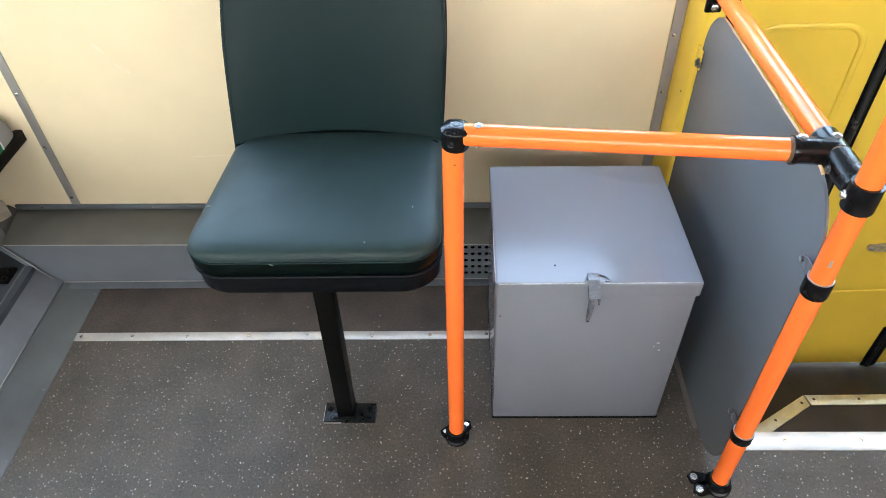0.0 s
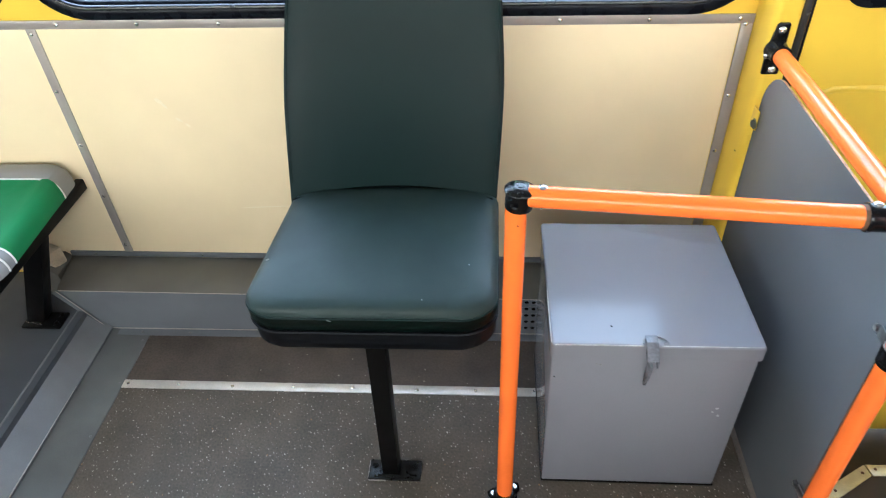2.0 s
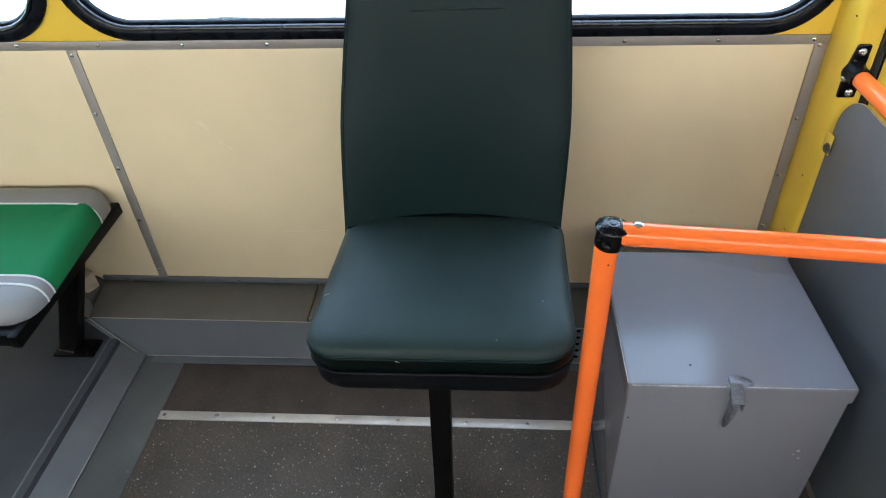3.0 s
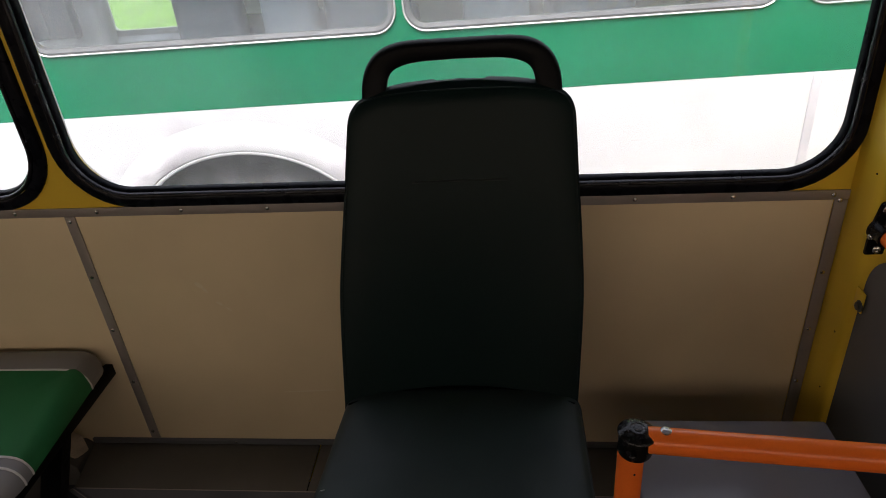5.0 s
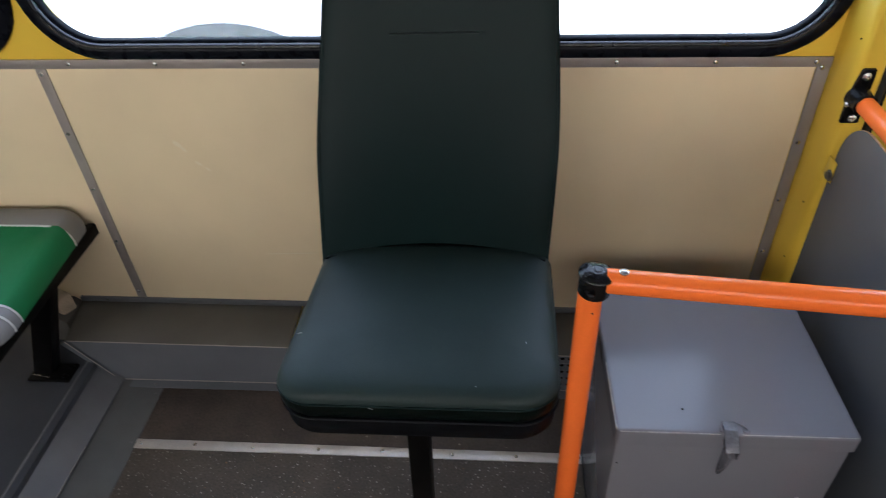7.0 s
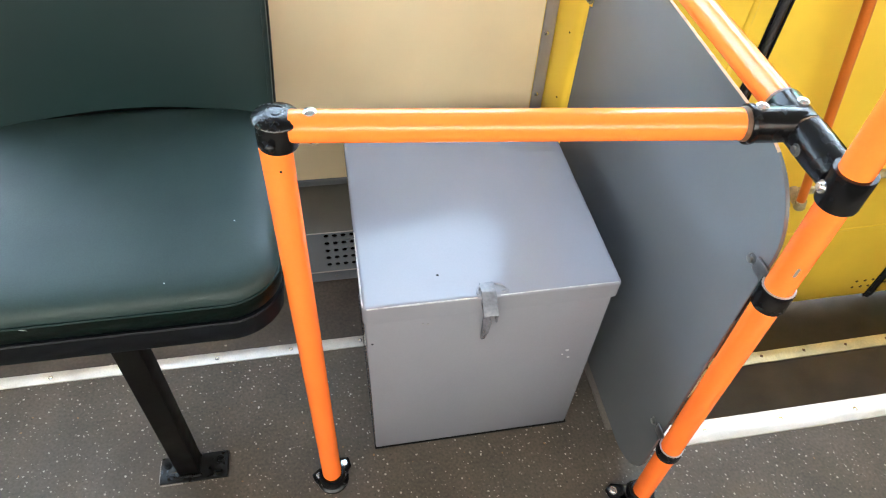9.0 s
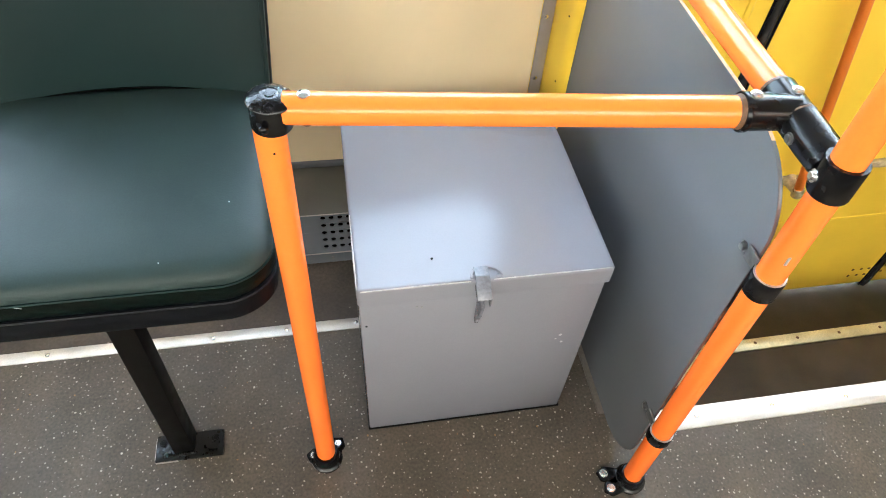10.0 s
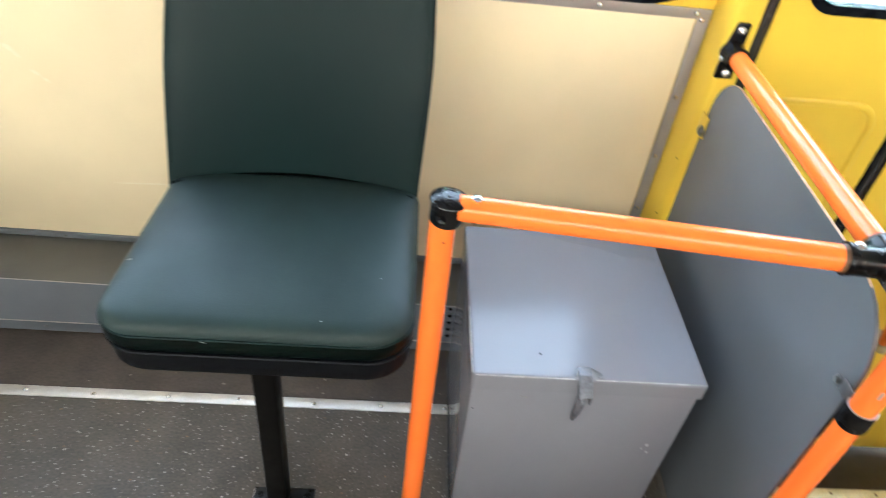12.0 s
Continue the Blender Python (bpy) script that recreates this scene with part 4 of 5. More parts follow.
for x in (-0.325, -0.226):
    bolt(local(seat, x, 0.982, 0.008), (0, 0, 1), seat, 0.005, 0.003, material=M_BLACKSTEEL)
weld = bmesh.new()
rnd = random.Random(4)
for k in range(13):
    x = -0.312 + 0.0042 * k
    bmesh.ops.create_icosphere(weld, subdivisions=1, radius=0.0035 + 0.001 * rnd.random(), matrix=Matrix.Translation((x, 0.9555, 0.0085)))
part("weld", shift(weld, seat), M_BLACKSTEEL, seat)
bare = bmesh.new()
for k in range(6):
    bmesh.ops.create_icosphere(bare, subdivisions=1, radius=0.0022 + 0.0012 * rnd.random(), matrix=Matrix.Translation((-0.278 + 0.0055 * k, 0.9665, 0.4995)))
part("bare_weld", shift(bare, seat), M_STEEL, seat, "bare bright weld under the seat pan")
for x, y in ((-0.359, 1.063), (-0.126, 1.044), (-0.083, 1.026), (-0.165, 0.930)):
    rivet(local(seat, x, y, cushion_z(x, y, 0.6222)), (0, 0, 1), seat, 0.0009, 0.0005, M_PALEPLASTIC, "speck")
# scuffs on the covering
for a, b, r in (((-0.486, 1.044, 0.6185), (-0.477, 1.042, 0.6250), 0.0017), ((-0.345, 0.9050, 0.6005), (-0.338, 0.9035, 0.5985), 0.0010), ((-0.338, 0.9035, 0.5985), (-0.331, 0.9032, 0.5955), 0.0010)):
    part("scuff", shift(sweep([a, b], [r, r * 0.5], 6), seat), M_SCUFF, seat, "pale scuff in the covering")

# ---- the grey metal box ----
crate = thing("metal_box", "light grey enamelled sheet-metal box with a hinged lid", "metal box", (0.276, 1.16, 0.0))
part("body", shift(box(0.078, 0.477, 0.961, 1.358, 0.003, 0.470, 0.005, 2), crate), M_BOX, crate)
lid = ring_loft([[(x, y, z) for x, y in round_rect(0.409 - 2 * i, 0.405 - 2 * i, max(0.009 - i, 0.002), 4, 0.2795, 1.1595)]
                 for i, z in ((0.0015, 0.446), (0.0, 0.446), (0.0, 0.4695), (0.0005, 0.4722), (0.0018, 0.4740), (0.0040, 0.4750), (0.0075, 0.4753), (0.05, 0.4750), (0.10, 0.4752), (0.15, 0.4755), (0.19, 0.4755))])
for v in lid.verts:                       # the lid sags a little to the back, and is not quite flat
    if v.co.z > 0.45:
        v.co.z += 0.0095 - 0.013 * (1 - math.exp(-(v.co.y - 0.957) / 0.2)) / 0.865 - 0.004 * max(0.0, (v.co.x - 0.20) / 0.28) ** 2 - 0.0008 * math.sin(v.co.x * 31) * math.sin(v.co.y * 19)
lid_ob = part("lid", shift(lid, crate), M_BOX, crate, "grey sheet-metal lid with a folded rim")
# bright tubes draw the window reflection along the lid's front and left edges
for pts, r in (([(0.082, 0.9578, 0.4837), (0.160, 0.9577, 0.4838), (0.250, 0.9578, 0.4837)], 0.0016), ([(0.286, 0.9578, 0.4837), (0.380, 0.9577, 0.4838), (0.476, 0.9578, 0.4837)], 0.0013),
               ([(0.0762, 0.963, 0.4835), (0.0760, 0.99, 0.4824), (0.0760, 1.06, 0.4801), (0.0763, 1.12, 0.4781)], 0.0013)):
    part("worn_edge", shift(sweep(pts, [r * (0.6 if k in (0, len(pts) - 1) else 1) for k in range(len(pts))], 8), crate), M_BRIGHT_EDGE, lid_ob, "bright line drawn as the lid edge highlight")
# black rim drawn as the contact shadow along the floor
part("bottom_rim", shift(box(0.0765, 0.4785, 0.9595, 1.36, 0.0, 0.006, 0.002), crate), M_BLACKSTEEL, crate)
# hasp: a bent tongue on the lid over a pointed staple on the front
hasp = bmesh.new()
prism([(0.986, 0.4745), (0.967, 0.4745), (0.936, 0.4530), (0.938, 0.4500), (0.968, 0.4715), (0.986, 0.4715)], 0.2575, 0.2800, "x", 0.0006, bm=hasp)
prism([(0.966, 0.4735), (0.936, 0.4525), (0.9385, 0.4440), (0.964, 0.4560)], 0.2573, 0.2596, "x", 0.0004, bm=hasp)
prism([(0.966, 0.4735), (0.936, 0.4525), (0.9385, 0.4310), (0.964, 0.4430)], 0.2776, 0.2802, "x", 0.0004, bm=hasp)
bmesh.ops.translate(hasp, verts=hasp.verts, vec=(0, -0.003, 0.0126))
part("hasp", shift(hasp, crate), M_HASP, lid_ob, "folded grey hasp tongue")
staple = prism([(0.962, 0.455), (0.932, 0.448), (0.940, 0.412), (0.955, 0.370), (0.962, 0.376)], 0.2640, 0.2700, "x", 0.0006)
part("staple", shift(staple, crate), M_HASP, crate, "pointed grey staple plate")
rnd = random.Random(21)
loop = [(0.2755 + 0.0235 * math.cos(math.pi * k / 22) + rnd.gauss(0, 0.0005), 0.966 + 0.017 * math.sin(math.pi * k / 22) + rnd.gauss(0, 0.0006), 0.4838) for k in range(23)]
wl = sweep(loop, [0.0014 + 0.0009 * rnd.random() for k in loop], 8)
for k, x in ((0, 0.2975), (1, 0.2935), (2, 0.2535)):
    bmesh.ops.create_icosphere(wl, subdivisions=2, radius=0.0028, matrix=Matrix.Translation((x, 0.965, 0.4836)) @ Matrix.Diagonal((1.4, 1.0, 0.7, 1)))
part("weld", shift(wl, crate), M_BOX, lid_ob)
for x, y, r in ((0.197, 1.01, 0.0022), (0.083, 0.9655, 0.002)):
    rivet(local(crate, x, y, 0.4828) if y > 1 else local(crate, x + 0.004, 0.9605, 0.385), (0, 0, 1) if y > 1 else (0, -1, 0), crate, r, 0.0007, M_BLACKSTEEL, "chip")

for x, z, r in ((0.428, 0.292, 0.0035), (0.434, 0.268, 0.0028), (0.421, 0.280, 0.0020), (0.176, 0.424, 0.0024), (0.168, 0.426, 0.0018)):
    rivet(local(crate, x, 0.9608, z), (0, -1, 0), crate, r, 0.0004, M_CHIP if x > 0.3 else M_DULL, "scratch" if x > 0.3 else "dent")

# ---- the orange handrail ----
rail = thing("handrail", "orange handrail frame with black plastic joints", "handrail", (0.28, 0.87, 0.0))
R = 0.0178
A0, A1 = Vector((-0.010, 0.912, 0.0)), Vector((-0.001, 0.943, 0.83))
B0, B1 = Vector((0.5765, 0.787, 0.0)), Vector((0.566, 0.790, ROOF))
part("post", shift(sweep([A0 + Vector((0, 0, 0.01)), A1], R, 28), rail), M_ORANGE, rail, "short upright orange post")
part("post", shift(sweep([B0 + Vector((0, 0, 0.01)), B1], R, 28), rail), M_ORANGE, rail, "tall orange stanchion")
H0, H1 = Vector((0.018, 0.9405, 0.8475)), Vector((0.530, 0.8835, 0.8475))
part("rail", shift(sweep([H0, H1], R, 28), rail), M_ORANGE, rail, "level orange rail over the box")
J = Vector((0.5655, 0.880, 0.8455))
B_AT = B0.lerp(B1, 0.838 / ROOF)
W1 = Vector((0.574, 1.495, 0.832))
part("rail", shift(sweep([J + Vector((0.001, 0.030, 0)), W1], R, 28), rail), M_ORANGE, rail, "orange rail running to the door pillar")

# cap joint on the short post
cap = lathe(A1 + Vector((0.004, 0, -0.006)), (0.06, 0.02, 1), [(0, 0.0185), (0, 0.0216), (0.002, 0.0226), (0.0300, 0.0230), (0.0315, 0.0215), (0.0315, 0)], 36)
cap_ob = part("end_joint", shift(cap, rail), M_BLACK, rail, "black plastic cap joint")
lid_cap = lathe(A1 + Vector((0.004, 0, -0.006)), (0.06, 0.02, 1), [(0.0300, 0.0215), (0.0315, 0.0248), (0.0335, 0.0257), (0.0355, 0.0248), (0.0385, 0.0200), (0.0405, 0.0140), (0.0412, 0.0105), (0.0402, 0.0095), (0.0402, 0.0060), (0.0412, 0.0050), (0.0414, 0)], 36)
part("cap_lid", shift(lid_cap, rail), M_SCUFFED, cap_ob, "scuffed domed lid of the joint")
part("sleeve", shift(lathe((-0.001, 0.943, 0.8465), H1 - H0, [(0.012, 0.0160), (0.026, 0.0160), (0.027, 0.0145)], 24), rail), M_BLACK, cap_ob)
pan_screw(local(rail, 0.040, 0.9385, 0.8645), (0, 0, 1), rail)
pan_screw(local(rail, 0.040, 0.9385, 0.8295), (0, 0, -1), rail, 0.0065)
pan_screw(local(rail, -0.004, 0.9185, 0.838), (-0.1, -1, 0), rail, 0.0055).data.materials[0] = M_BLACK

# corner joint: sleeve of the level rail, tee, sleeve to the stanchion clamp
d = (H1 - H0).normalized()
cj = lathe(H1 - d * 0.026, d, [(0, 0.0175), (0, 0.0218), (0.002, 0.0226), (0.007, 0.0224), (0.010, 0.0210), (0.046, 0.0205), (0.062, 0.0195)], 28)
cj_ob = part("corner_joint", shift(cj, rail), M_BLACK, rail, "black plastic corner joint with screws")
t = (B_AT - J).normalized()
part("tee_sleeve", shift(lathe(J - t * 0.036, t, [(0, 0.018), (0, 0.0205), (0.0015, 0.0212), (0.044, 0.0212), (0.046, 0.0195), (0.048, 0.0195), (0.0485, 0.0218), (0.080, 0.0218), (0.112, 0.0205)], 28), rail), M_BLACK, cj_ob)
part("gusset", shift(prism([(J.x - 0.040, J.y + 0.018), (J.x - 0.005, J.y + 0.036), (J.x + 0.016, J.y - 0.025), (J.x - 0.018, J.y - 0.020)], J.z - 0.012, J.z + 0.013, "z", 0.004), rail), M_BLACK, cj_ob)
up = (B1 - B0).normalized()
part("clamp", shift(lathe(B_AT - up * 0.022, up, [(0, 0.0175), (0, 0.0222), (0.002, 0.0228), (0.042, 0.0228), (0.044, 0.0222), (0.044, 0.0175)], 32), rail), M_BLACK, rail, "black plastic clamp round the stanchion")
for p in ((0.517, 0.888, 0.8685), (0.568, 0.892, 0.8672)):
    pan_screw(local(rail, *p), (0, 0, 1), rail, 0.0070)
bolt(local(rail, 0.5468, 0.846, 0.8405), (-1, 0.05, -0.05), rail, 0.0048, 0.0035, material=M_DULL)
bolt(local(rail, 0.5500, 0.7945, 0.835), (-0.95, 0.25, 0.1), rail, 0.0050, 0.0040)
side = Vector((0.75, 0.0, 0.66))
slot = [J + t * q + side * r for q, r in ((0.016, 0.0212), (0.016, 0.0222), (0.076, 0.0222), (0.076, 0.0212))]
across = side.cross(t).normalized() * 0.0016
part("slot", shift(ring_loft([[p - across for p in slot], [p + across for p in slot]]), rail), M_GAP, cj_ob, "dark slot along the sleeve")
part("sleeve_rim", shift(lathe(J + t * 0.0098, t, [(0, 0.0195), (0, 0.0219), (0.0022, 0.0219), (0.0022, 0.0195)], 28), rail), M_RUST, cj_ob, "rubbed brown rim of the sleeve")

# worn tube ends at the sleeves, a scrape on the stanchion, a drilled hole
for p, w in ((H1 - d * 0.027, d), (J - t * 0.037, t)):
    part("worn_ring", shift(lathe(p, w, [(-0.0045, 0.0176), (-0.004, 0.0183), (0.0012, 0.0196), (0.0012, 0.0180)], 24), rail), M_RUST, rail)
part("scrape", shift(box(0.5625, 0.5665, 0.7706, 0.7722, 0.712, 0.726, 0.0005), rail), M_STRIP, rail, "grey scrape in the orange paint")
rivet(local(rail, 0.0018, 0.9235, 0.80), (0.05, -1, 0), rail, 0.0016, 0.0006, M_BLACKSTEEL, "drill_hole")

# clamps that hold the panel
for z, h in ((0.655, 0.034), (0.212, 0.024)):
    c = B0.lerp(B1, z / ROOF)
    part("clamp_band", shift(lathe(c - up * h / 2, up, [(0, 0.0175), (0, 0.0208), (0.002, 0.0214), (h - 0.002, 0.0214), (h, 0.0208), (h, 0.0175)], 28), rail), M_BLACK, rail, "black clamp band")
    part("clamp_tab", shift(box(c.x - 0.0115, c.x - 0.0085, 0.803, 0.829, z + h / 2 - 0.012, z + h / 2 + 0.010, 0.001), rail), M_DULL, rail)
    bolt(local(rail, 0.5688, 0.842, z + h / 2 - 0.010), (-1, 0, 0), rail, 0.0052, 0.005, material=M_DULL)
    part("worn_ring", shift(lathe(c + up * h / 2, up, [(-0.001, 0.0178), (-0.001, 0.0204), (0.0010, 0.0204), (0.0010, 0.0178)], 24), rail), M_STRIP, rail)


def floor_foot(c, ears, head=0.0056):
    """A black socket on the floor with bolted ears."""
    f = part("floor_socket", shift(lathe((c[0], c[1], 0), (0, 0, 1), [(0, 0.0305), (0.006, 0.0305), (0.009, 0.0262), (0.026, 0.0245), (0.030, 0.0230), (0.032, 0.021), (0.032, 0.0172)], 28), rail), M_BLACK, rail, "black plastic floor socket")
    for ex, ey in ears:
        e = Vector((ex - c[0], ey - c[1], 0))
        n = Vector((-e.y, e.x, 0)).normalized() * 0.0145
        p = [Vector((c[0], c[1], 0)) + n * 1.3, Vector((ex, ey, 0)) + n + e.normalized() * 0.004, Vector((ex, ey, 0)) + e.normalized() * 0.0145, Vector((ex, ey, 0)) - n + e.normalized() * 0.004, Vector((c[0], c[1], 0)) - n * 1.3]
        part("ear", shift(prism([(q.x, q.y) for q in p], 0.0, 0.008, "z", 0.002), rail), M_BLACK, f)
        bolt(local(rail, ex, ey, 0.008), (0, 0, 1), rail, head, 0.004)


floor_foot((A0.x, A0.y), ((0.0135, 0.938), (-0.036, 0.919)), 0.0042)
floor_foot((B0.x, B0.y), ((0.527, 0.803), (0.533, 0.773)))

# flange on the pillar
fl = prism([(0.5575, 0.775), (0.5900, 0.775), (0.5915, 0.778), (0.5915, 0.889), (0.5895, 0.891), (0.5690, 0.891), (0.5650, 0.887), (0.5555, 0.836), (0.5555, 0.777)], 1.510, 1.5180, "y", 0.0015)
fl_ob = part("wall_flange", shift(fl, rail), M_BLACK, rail, "black oblong wall flange")
part("socket", shift(lathe((0.573, 1.514, 0.832), W1 - Vector((0.573, 1.53, 0.832)), [(0, 0.0245), (0.008, 0.0240), (0.022, 0.0212), (0.034, 0.0208), (0.0345, 0.0222), (0.040, 0.0222), (0.041, 0.0212), (0.041, 0.0172)], 28), rail), M_BLACK, fl_ob)
for z in (0.877, 0.787):
    pan_screw(local(rail, 0.5755, 1.510, z), (0, -1, 0), rail, 0.0085)
pan_screw(local(rail, 0.552, 1.502, 0.822), (-1, -0.3, -0.2), rail, 0.006)

# ---- grey partition panel beside the steps ----
screen = thing("partition_panel", "mid-grey painted partition panel with rounded corners", "partition", (0.571, 1.16, 0.0))
sheet = plate_mesh("sheet", round_rect(0.689, 0.797, (0.095, 0.115, 0.10, 0.03), 14, 1.1585, 0.4035), [], 0.006, 0.0012)
sheet.transform(Matrix.Translation((0.569, 0, 0)) @ YZ)
sheet.transform(Matrix.Translation(-screen.location))
mesh_part("sheet", sheet, M_PLATE, screen)
o = round_rect(0.6896, 0.7976, (0.0953, 0.1153, 0.1003, 0.0303), 14, 1.1585, 0.4035)
i = round_rect(0.6860, 0.7940, (0.0935, 0.1135, 0.0985, 0.0285), 14, 1.1585, 0.4035)
edge = bmesh.new()
band = [[edge.verts.new((x, p[0], p[1])) for p in l[3:19]] for l, x in ((i, 0.5698), (o, 0.5698), (o, 0.5744), (i, 0.5744))]
for r, q in zip(band, band[1:]):
    for k in range(15):
        edge.faces.new((r[k], r[k + 1], q[k + 1], q[k]))
part("board_edge", shift(edge, screen), M_EDGE, screen, "bare cream-brown cut edge of the panel")
part("angle_bracket", shift(box(0.5635, 0.5665, 1.482, 1.5175, 0.648, 0.696, 0.001), screen), M_YELLOW, screen, "yellow-painted angle bracket on the pillar")
bolt(local(screen, 0.5635, 1.492, 0.662), (-1, 0, 0), screen, 0.0085, 0.006, material=M_DULL)
part("edge_strip", shift(box(0.557, 0.576, 0.93, 1.43, 0.0, 0.0052, 0.0015), screen), M_EDGING, screen, "dull floor edging along the panel foot")

for z0, z1, m in ((0.565, 0.640, M_BLACKSTEEL), (0.458, 0.555, M_RUST), (0.262, 0.335, M_RUST)):
    part("chipped_edge", shift(box(0.5700, 0.5740, 0.8125, 0.8150, z0, z1, 0.0006), screen), m, screen, "bare brown edge where the paint has chipped")

# ---- the green seat on the platform ----
green = thing("green_seat", "green fabric seat cushion with light grey bolsters on a black frame", "seat", (-1.44, 1.36, 0.083))


def bolster_loop(x0, x1, y0, y1, z, r):
    return [(p[0], p[1], z) for p in round_rect(x1 - x0, y1 - y0, r, 8, (x0 + x1) / 2, (y0 + y1) / 2)]


def pad(x0, x1, y0, y1, z0, z1, r, soft):
    flat = min(soft * 2.2, 0.42 * min(x1 - x0, y1 - y0))
    ls = [bolster_loop(x0 + i, x1 - i, y0 + i, y1 - i, z, max(r - i, 0.004)) for i, z in
          ((soft * 0.5, z0), (0.0, z0 + soft * 0.5), (0.0, z1 - soft), (soft * 0.3, z1 - soft * 0.35), (soft, z1), (flat, z1 + 0.003))]
    return ring_loft(ls)


SECTION = [(0.012, 0.440), (0.001, 0.449), (0.0, 0.462), (0.004, 0.477), (0.012, 0.489), (0.024, 0.4965), (0.042, 0.5005), (0.075, 0.502), (0.11, 0.5028), (0.145, 0.5032)]


def pad_edge(y):
    return -1.184 - (y - 1.15) * 0.055


def pad_lift(y):
    """The wall side of the pad rises into a low roll."""
    return 0.020 * min(1.0, max(0.0, (y - 1.470) / 0.05))


def green_pad(y0, y1):
    """The whole pad, cut off in front of y0 and behind y1."""
    ls = []
    for inset, z in SECTION:
        ring = []
        for x, y in round_rect(0.445 - 2 * inset, 0.470 - 2 * inset, (0.045, 0.045, 0.06, 0.075), 10, -1.4065, 1.355):
            side = max(0.0, min(1.0, (x + 1.63) / 0.44)) ** 2
            ring.append((x + side * (pad_edge(y) + 1.184), y, z + pad_lift(y) * max(0.0, (z - 0.455) / 0.047) - 0.010 * max(0.0, (1.19 - y) / 0.08) ** 2))
        ls.append(ring)
    bm = ring_loft(ls)
    for y, way in ((y0, -1), (y1, 1)):
        bmesh.ops.bisect_plane(bm, geom=bm.verts[:] + bm.edges[:] + bm.faces[:], plane_co=(0, y, 0), plane_no=(0, way, 0), clear_outer=True)
    return bm


part("cushion", shift(green_pad(1.2255, 1.4945), green), M_GREEN, green, "bright green fabric seat cushion")
part("bolster", shift(green_pad(1.05, 1.2250), green), M_GREYCLOTH, green, "light grey padded bolster")
part("bolster", shift(green_pad(1.4950, 1.65), green), M_GREYCLOTH, green, "light grey padded bolster")
for y in (1.2252, 1.4948, 1.196):
    line = [(pad_edge(y) - ins, y, z + pad_lift(y) * max(0.0, (z - 0.455) / 0.047) + 0.0006) for ins, z in SECTION[1:8]] + [(-1.60, y, 0.5026 + pad_lift(y))]
    part("piping", shift(sweep(line, 0.0026, 8), green), M_PIPING, green, "pale piping along the seam")
part("frame_bar", shift(box(-1.228, -1.205, 1.085, 1.596, 0.412, 0.446, 0.003), green), M_BLACKSTEEL, green)
part("frame_bar", shift(box(-1.63, -1.606, 1.085, 1.596, 0.412, 0.446, 0.003), green), M_BLACKSTEEL, green)
part("frame_bar", shift(box(-1.606, -1.222, 1.090, 1.114, 0.412, 0.446, 0.003), green), M_BLACKSTEEL, green)
part("base_board", shift(box(-1.606, -1.222, 1.114, 1.590, 0.430, 0.445, 0.002), green), M_BLACK, green)
gl = box(-1.413, -1.357, 1.372, 1.415, 0.088, 0.428, 0.004)
for v in gl.verts:
    v.co.x += 0.150 * (v.co.z - 0.088) / 0.34
    v.co.y -= 0.020 * (v.co.z - 0.088) / 0.34
part("leg", shift(gl, green), M_BLACKSTEEL, green, "slanting black steel leg")
part("foot_plate", shift(box(-1.418, -1.300, 1.350, 1.412, 0.083, 0.092, 0.002), green), M_BLACKSTEEL, green, "black steel foot plate with flaking paint")
for x, y in ((-1.315, 1.365), (-1.315, 1.40)):
    bolt(local(green, x, y, 0.092), (0, 0, 1), green, material=M_BLACKSTEEL)

chips = bmesh.new()
rnd = random.Random(8)
for k in range(7):
    bmesh.ops.create_icosphere(chips, subdivisions=1, radius=0.0020 + 0.0016 * rnd.random(), matrix=Matrix.Translation((-1.410 + 0.008 * k, 1.3695 - 0.0015 * k, 0.0925)))
part("bare_weld", shift(chips, green), M_STEEL, green, "bare bright weld at the foot of the leg")

block_bm = box(-0.036, 0.030, -0.026, 0.022, 0.0, 0.058, 0.006)
bmesh.ops.rotate(block_bm, verts=block_bm.verts, cent=(0, 0, 0), matrix=Matrix.Rotation(radians(-22), 3, "Z"))
bmesh.ops.translate(block_bm, verts=block_bm.verts, vec=(-1.386, 1.553, 0.1642))
block = tagged(part("filler_block", block_bm, M_CREAMBLOCK), "yellowed cream filler block in the wall corner", "filler block")

# ---- outside: the other bus, the ground, the distance ----
ground = bmesh.new()
bmesh.ops.create_grid(ground, x_segments=2, y_segments=2, size=400, matrix=Matrix.Translation((0, 0, -0.95)))
tagged(part("ground", ground, M_ASPHALT), "dark asphalt bus yard", "ground", kind="structure")

lawn = bmesh.new()
box(-60, 60, 6.6, 41, -1.2, -0.93, 0.0, bm=lawn)
tagged(part("lawn", lawn, M_GRASS), "sunlit bright green grass beyond the bus yard", "lawn", kind="structure")

other = thing("parked_bus", "white and green bus parked alongside", "bus", (-0.5, 3.50, -0.95))
other.rotation_euler = (0, 0, radians(2.4))
WINDOWS = [(-3.75, -2.05), (-1.93, -0.17), (-0.10, 1.58), (1.70, 3.35)]


def arch_outline():
    """Side of the bus with round cut-outs for the wheels."""
    pts = [(-4.6, 0.34)]
    for cx in (-1.05, ):
        pts += [(cx - 0.69 * math.cos(math.pi * k / 24), 0.66 + 0.60 * math.sin(math.pi * k / 24)) for k in range(25)]
    pts += [(4.6, 0.34), (4.6, 1.485), (-4.6, 1.485)]
    return pts


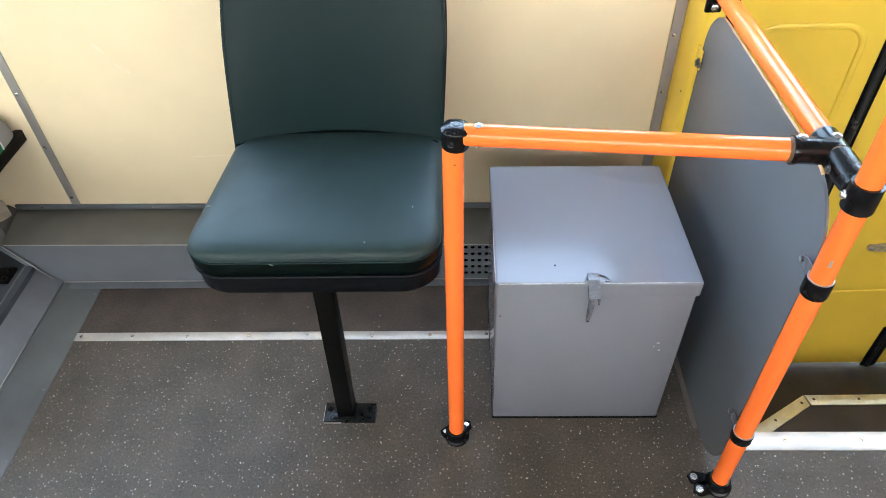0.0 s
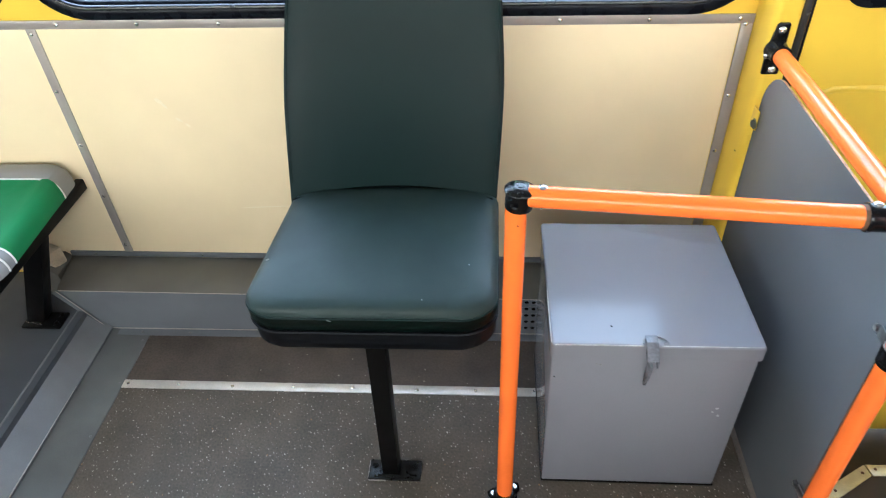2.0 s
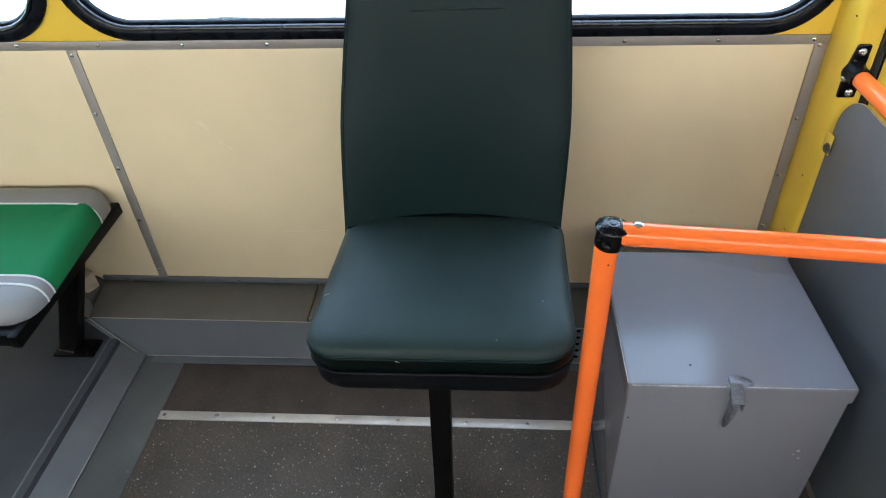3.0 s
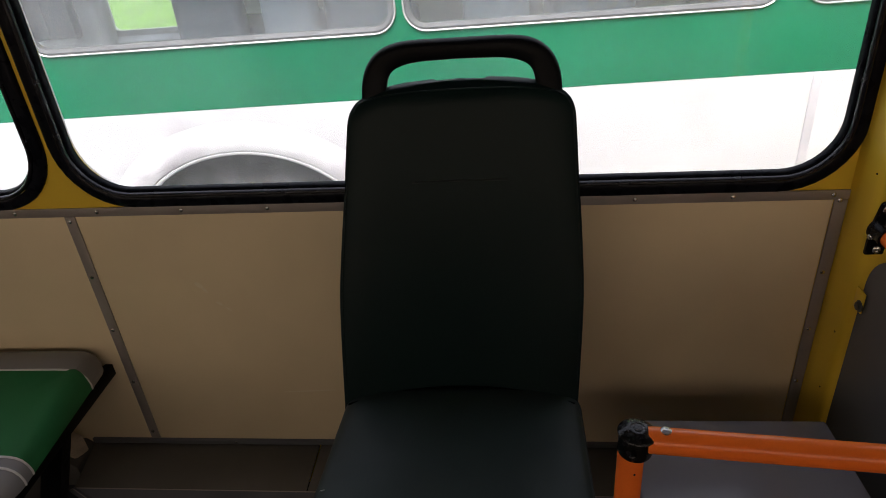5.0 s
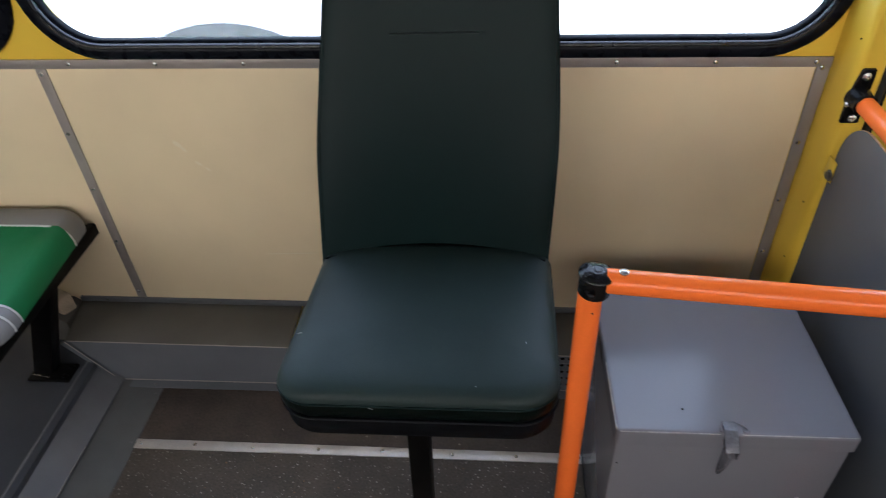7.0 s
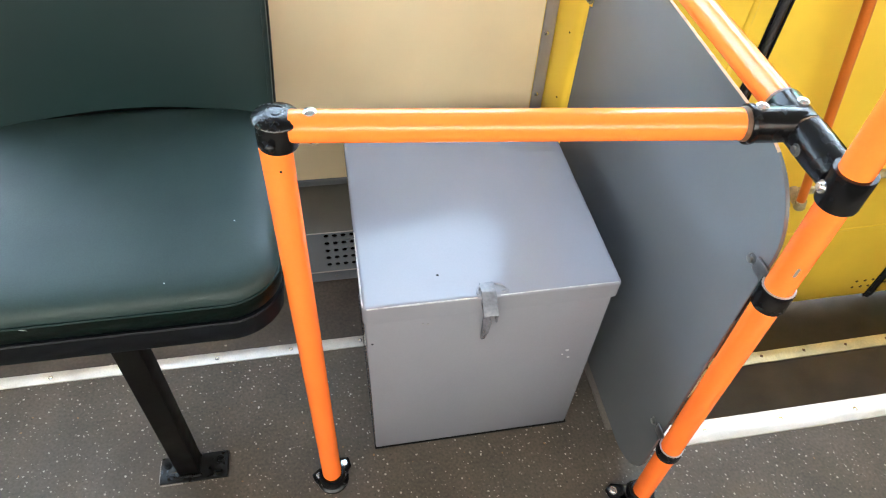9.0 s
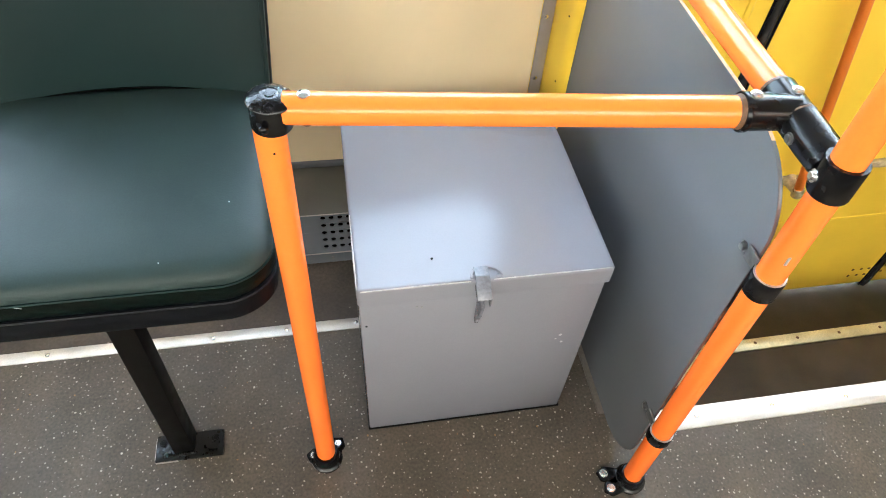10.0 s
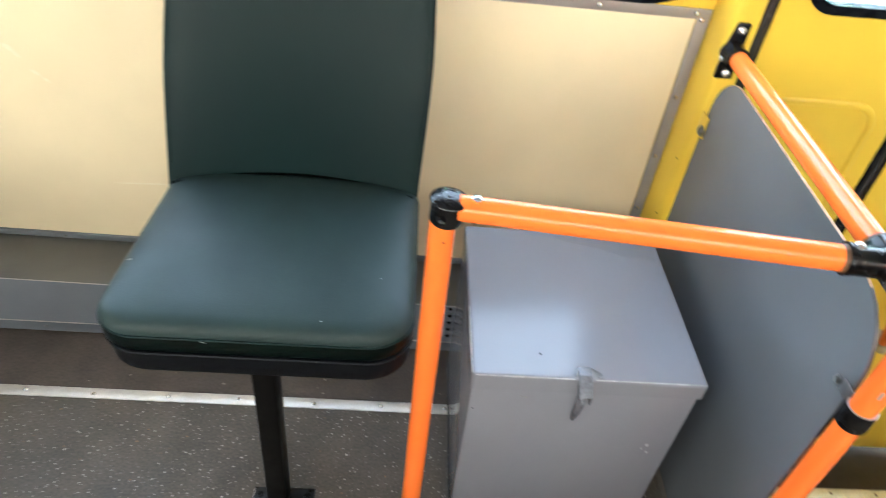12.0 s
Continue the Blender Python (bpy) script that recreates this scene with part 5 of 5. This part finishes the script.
standing("side_skirt", arch_outline(), [], 0.04, XZ, (0, 0, 0), M_BUSSKIRT, other, "white lower side with greyer patches round the wheel arch")
standing("green_side", [(-4.6, 1.487), (4.6, 1.487), (4.6, 2.70), (-4.6, 2.70)], [round_rect(b - a, 0.72, 0.09, 8, (a + b) / 2, 1.815 + 0.36) for a, b in WINDOWS], 0.04, XZ, (0, 0.001, 0), M_BUSGREEN, other, "green upper side with wide windows")
standing("far_side", [(-4.6, 0.34), (4.6, 0.34), (4.6, 2.70), (-4.6, 2.70)], [round_rect(b - a, 0.72, 0.09, 6, (a + b) / 2, 1.815 + 0.36) for a, b in WINDOWS[2:]] + [round_rect(0.62, 1.14, 0.05, 6, -2.43, 2.04), round_rect(0.55, 0.72, 0.09, 6, -1.10, 2.175)], 0.04, XZ, (0, 2.36, 0), M_BUSWHITE, other, "far side wall with windows")
part("ledge", box(-2.75, -1.95, 2.10, 2.355, 1.344, 1.43, 0.02), M_BUSWHITE, other, "white ledge below the far opening")
part("roof", box(-4.6, 4.6, 0.0, 2.40, 2.70, 2.78, 0.03), M_BUSWHITE, other)
part("chassis", box(-4.6, 4.6, 0.10, 2.34, 0.42, 0.62), M_BLACKSTEEL, other)
part("bus_floor", box(-4.6, 4.6, 0.05, 2.35, 1.30, 1.34), M_BLACKSTEEL, other)
for x in (-4.6, 4.56):
    part("end_wall", box(x, x + 0.04, 0.04, 2.36, 0.34, 2.70), M_BUSWHITE, other)
flare = [(-1.05 - 0.69 * math.cos(math.pi * k / 24), -0.012, 0.66 + 0.60 * math.sin(math.pi * k / 24)) for k in range(25)]
part("wheel_flare", sweep(flare, 0.015, 10), M_BUSWHITE, other, "white wheel-arch lip")
bulge = []
for rr, out in ((0.0, 0.012), (0.012, 0.030), (0.05, 0.038), (0.09, 0.030), (0.13, 0.012), (0.16, 0.0)):
    bulge.append([(-1.05 - (0.69 + rr) * math.cos(math.pi * (k + 2) / 28), -out, 0.66 + (0.60 + rr) * math.sin(math.pi * (k + 2) / 28)) for k in range(25)])
bb = bmesh.new()
vr = [[bb.verts.new(p) for p in r] for r in bulge]
for r, s in zip(vr, vr[1:]):
    for j in range(24):
        bb.faces.new((r[j], r[j + 1], s[j + 1], s[j]))
part("wheel_bulge", bb, M_BUSSKIRT, other, "white bulge pressed round the wheel arch")
for x in (1.82, ):
    part("panel_joint", box(x - 0.022, x + 0.022, -0.008, 0.0, 0.36, 1.486, 0.003), M_JOINT, other, "pale grey cover strip over a panel joint")
part("arch_liner", box(-1.80, -0.35, 0.12, 0.14, 0.36, 1.30), M_ARCH, other, "dark wheel-arch liner")
wheel = part("wheel", lathe((-1.05, 0.05, 0.48), (0, 1, 0), [(0, 0.26), (0.0, 0.44), (0.03, 0.475), (0.10, 0.48), (0.18, 0.475), (0.20, 0.43), (0.20, 0.26)], 40), M_TYRE, other, "dark tyre in the wheel arch")
part("rim", lathe((-1.05, 0.055, 0.48), (0, 1, 0), [(0.0, 0.0), (0.0, 0.08), (0.05, 0.12), (0.06, 0.22), (0.0, 0.262), (0.1, 0.262)], 32), M_STEEL, wheel)
for a, b in WINDOWS:
    def rim(steps):
        return ring_loft([[(p[0], y, p[1]) for p in round_rect(b - a + g, 0.72 + g, 0.09 + g / 2, 8, (a + b) / 2, 2.175)] for g, y in steps], cap=False)
    w = part("window", rim(((0.040, 0.002), (0.040, -0.008), (0.032, -0.012), (0.024, -0.008), (0.024, 0.02))), M_BUSTRIM, other, "bus window in a thin bright metal frame")
    part("rubber_seal", rim(((0.024, 0.002), (0.022, -0.006), (0.002, -0.009), (-0.030, -0.002), (-0.030, 0.03))), M_BUSFRAME, w, "weathered grey rubber seal")
    p = standing("pane", round_rect(b - a - 0.02, 0.70, 0.08, 6, (a + b) / 2, 2.175), [], 0.004, XZ, (0, 0.012, 0), M_BUSGLASS, w)
    p.visible_shadow = False
for x0, x1, top, m, lab in ((-3.55, -3.1, 2.2, M_SLATE, "slate-grey bus seat behind the glass"), (-2.26, -1.77, 2.3, M_PALEPLASTIC, "pale grey plastic seat back behind the glass"), (-1.39, -1.02, 2.3, M_SLATE, "slate-grey bus seat behind the glass"),
                            (-0.92, -0.62, 2.1, M_GREYSEAT, "grey bus seat behind the glass"), (-0.58, -0.12, 2.2, M_SLATE, "slate-grey bus seat behind the glass"), (0.15, 0.50, 2.2, M_GREYSEAT, "grey bus seat behind the glass"),
                            (0.62, 1.05, 2.25, M_SLATE, "slate-grey bus seat behind the glass"), (1.45, 1.85, 2.2, M_GREYSEAT, "grey bus seat behind the glass"), (2.4, 2.8, 2.2, M_SLATE, "slate-grey bus seat behind the glass")):
    s = part("bus_seat", pad(x0, x1, 0.42, 0.58, 1.345, top, 0.06, 0.05), m, other, lab)
    if m is not M_PALEPLASTIC:
        part("seat_base", pad(x0, x1, 0.58, 1.02, 1.62, 1.76, 0.05, 0.03), m, s)
    else:
        part("recess", pad((x0 + x1) / 2 - 0.11, (x0 + x1) / 2 + 0.12, 0.412, 0.43, 1.80, 2.24, 0.08, 0.008), M_SLATE, s, "darker oval recess in the seat back")
rnd = random.Random(11)
for cx, cz, n in ((-1.74, 1.65, 11), (-1.45, 1.665, 12), (-1.18, 1.575, 14), (-1.11, 1.68, 3)):
    sc_bm = bmesh.new()
    for k in range(n):
        bmesh.ops.create_icosphere(sc_bm, subdivisions=1, radius=0.0018 + 0.0022 * rnd.random(), matrix=Matrix.Translation((cx + rnd.gauss(0, 0.034), 0.0005, cz + rnd.gauss(0, 0.020))))
    tagged(part("scuff", sc_bm, M_PALEGREEN, other), "chips in the green paint", kind="stuff")
for a, b in (((-0.84, 0.0, 1.635), (-0.74, 0.0, 1.665)), ((-1.02, 0.0, 1.60), (-0.90, 0.0, 1.575))):
    part("scratch", sweep([a, b], [0.0008, 0.0014], 6), M_PALEGREEN, other, "pale scratch in the green paint")
hedge = standing("backdrop", [(-60, -1.0), (60, -1.0), (60, 9.0), (-60, 9.0)], [], 0.1, XZ, (0, 40, 0), M_FOLIAGE)
tagged(hedge, "pale green trees in the distance", "trees", kind="structure")
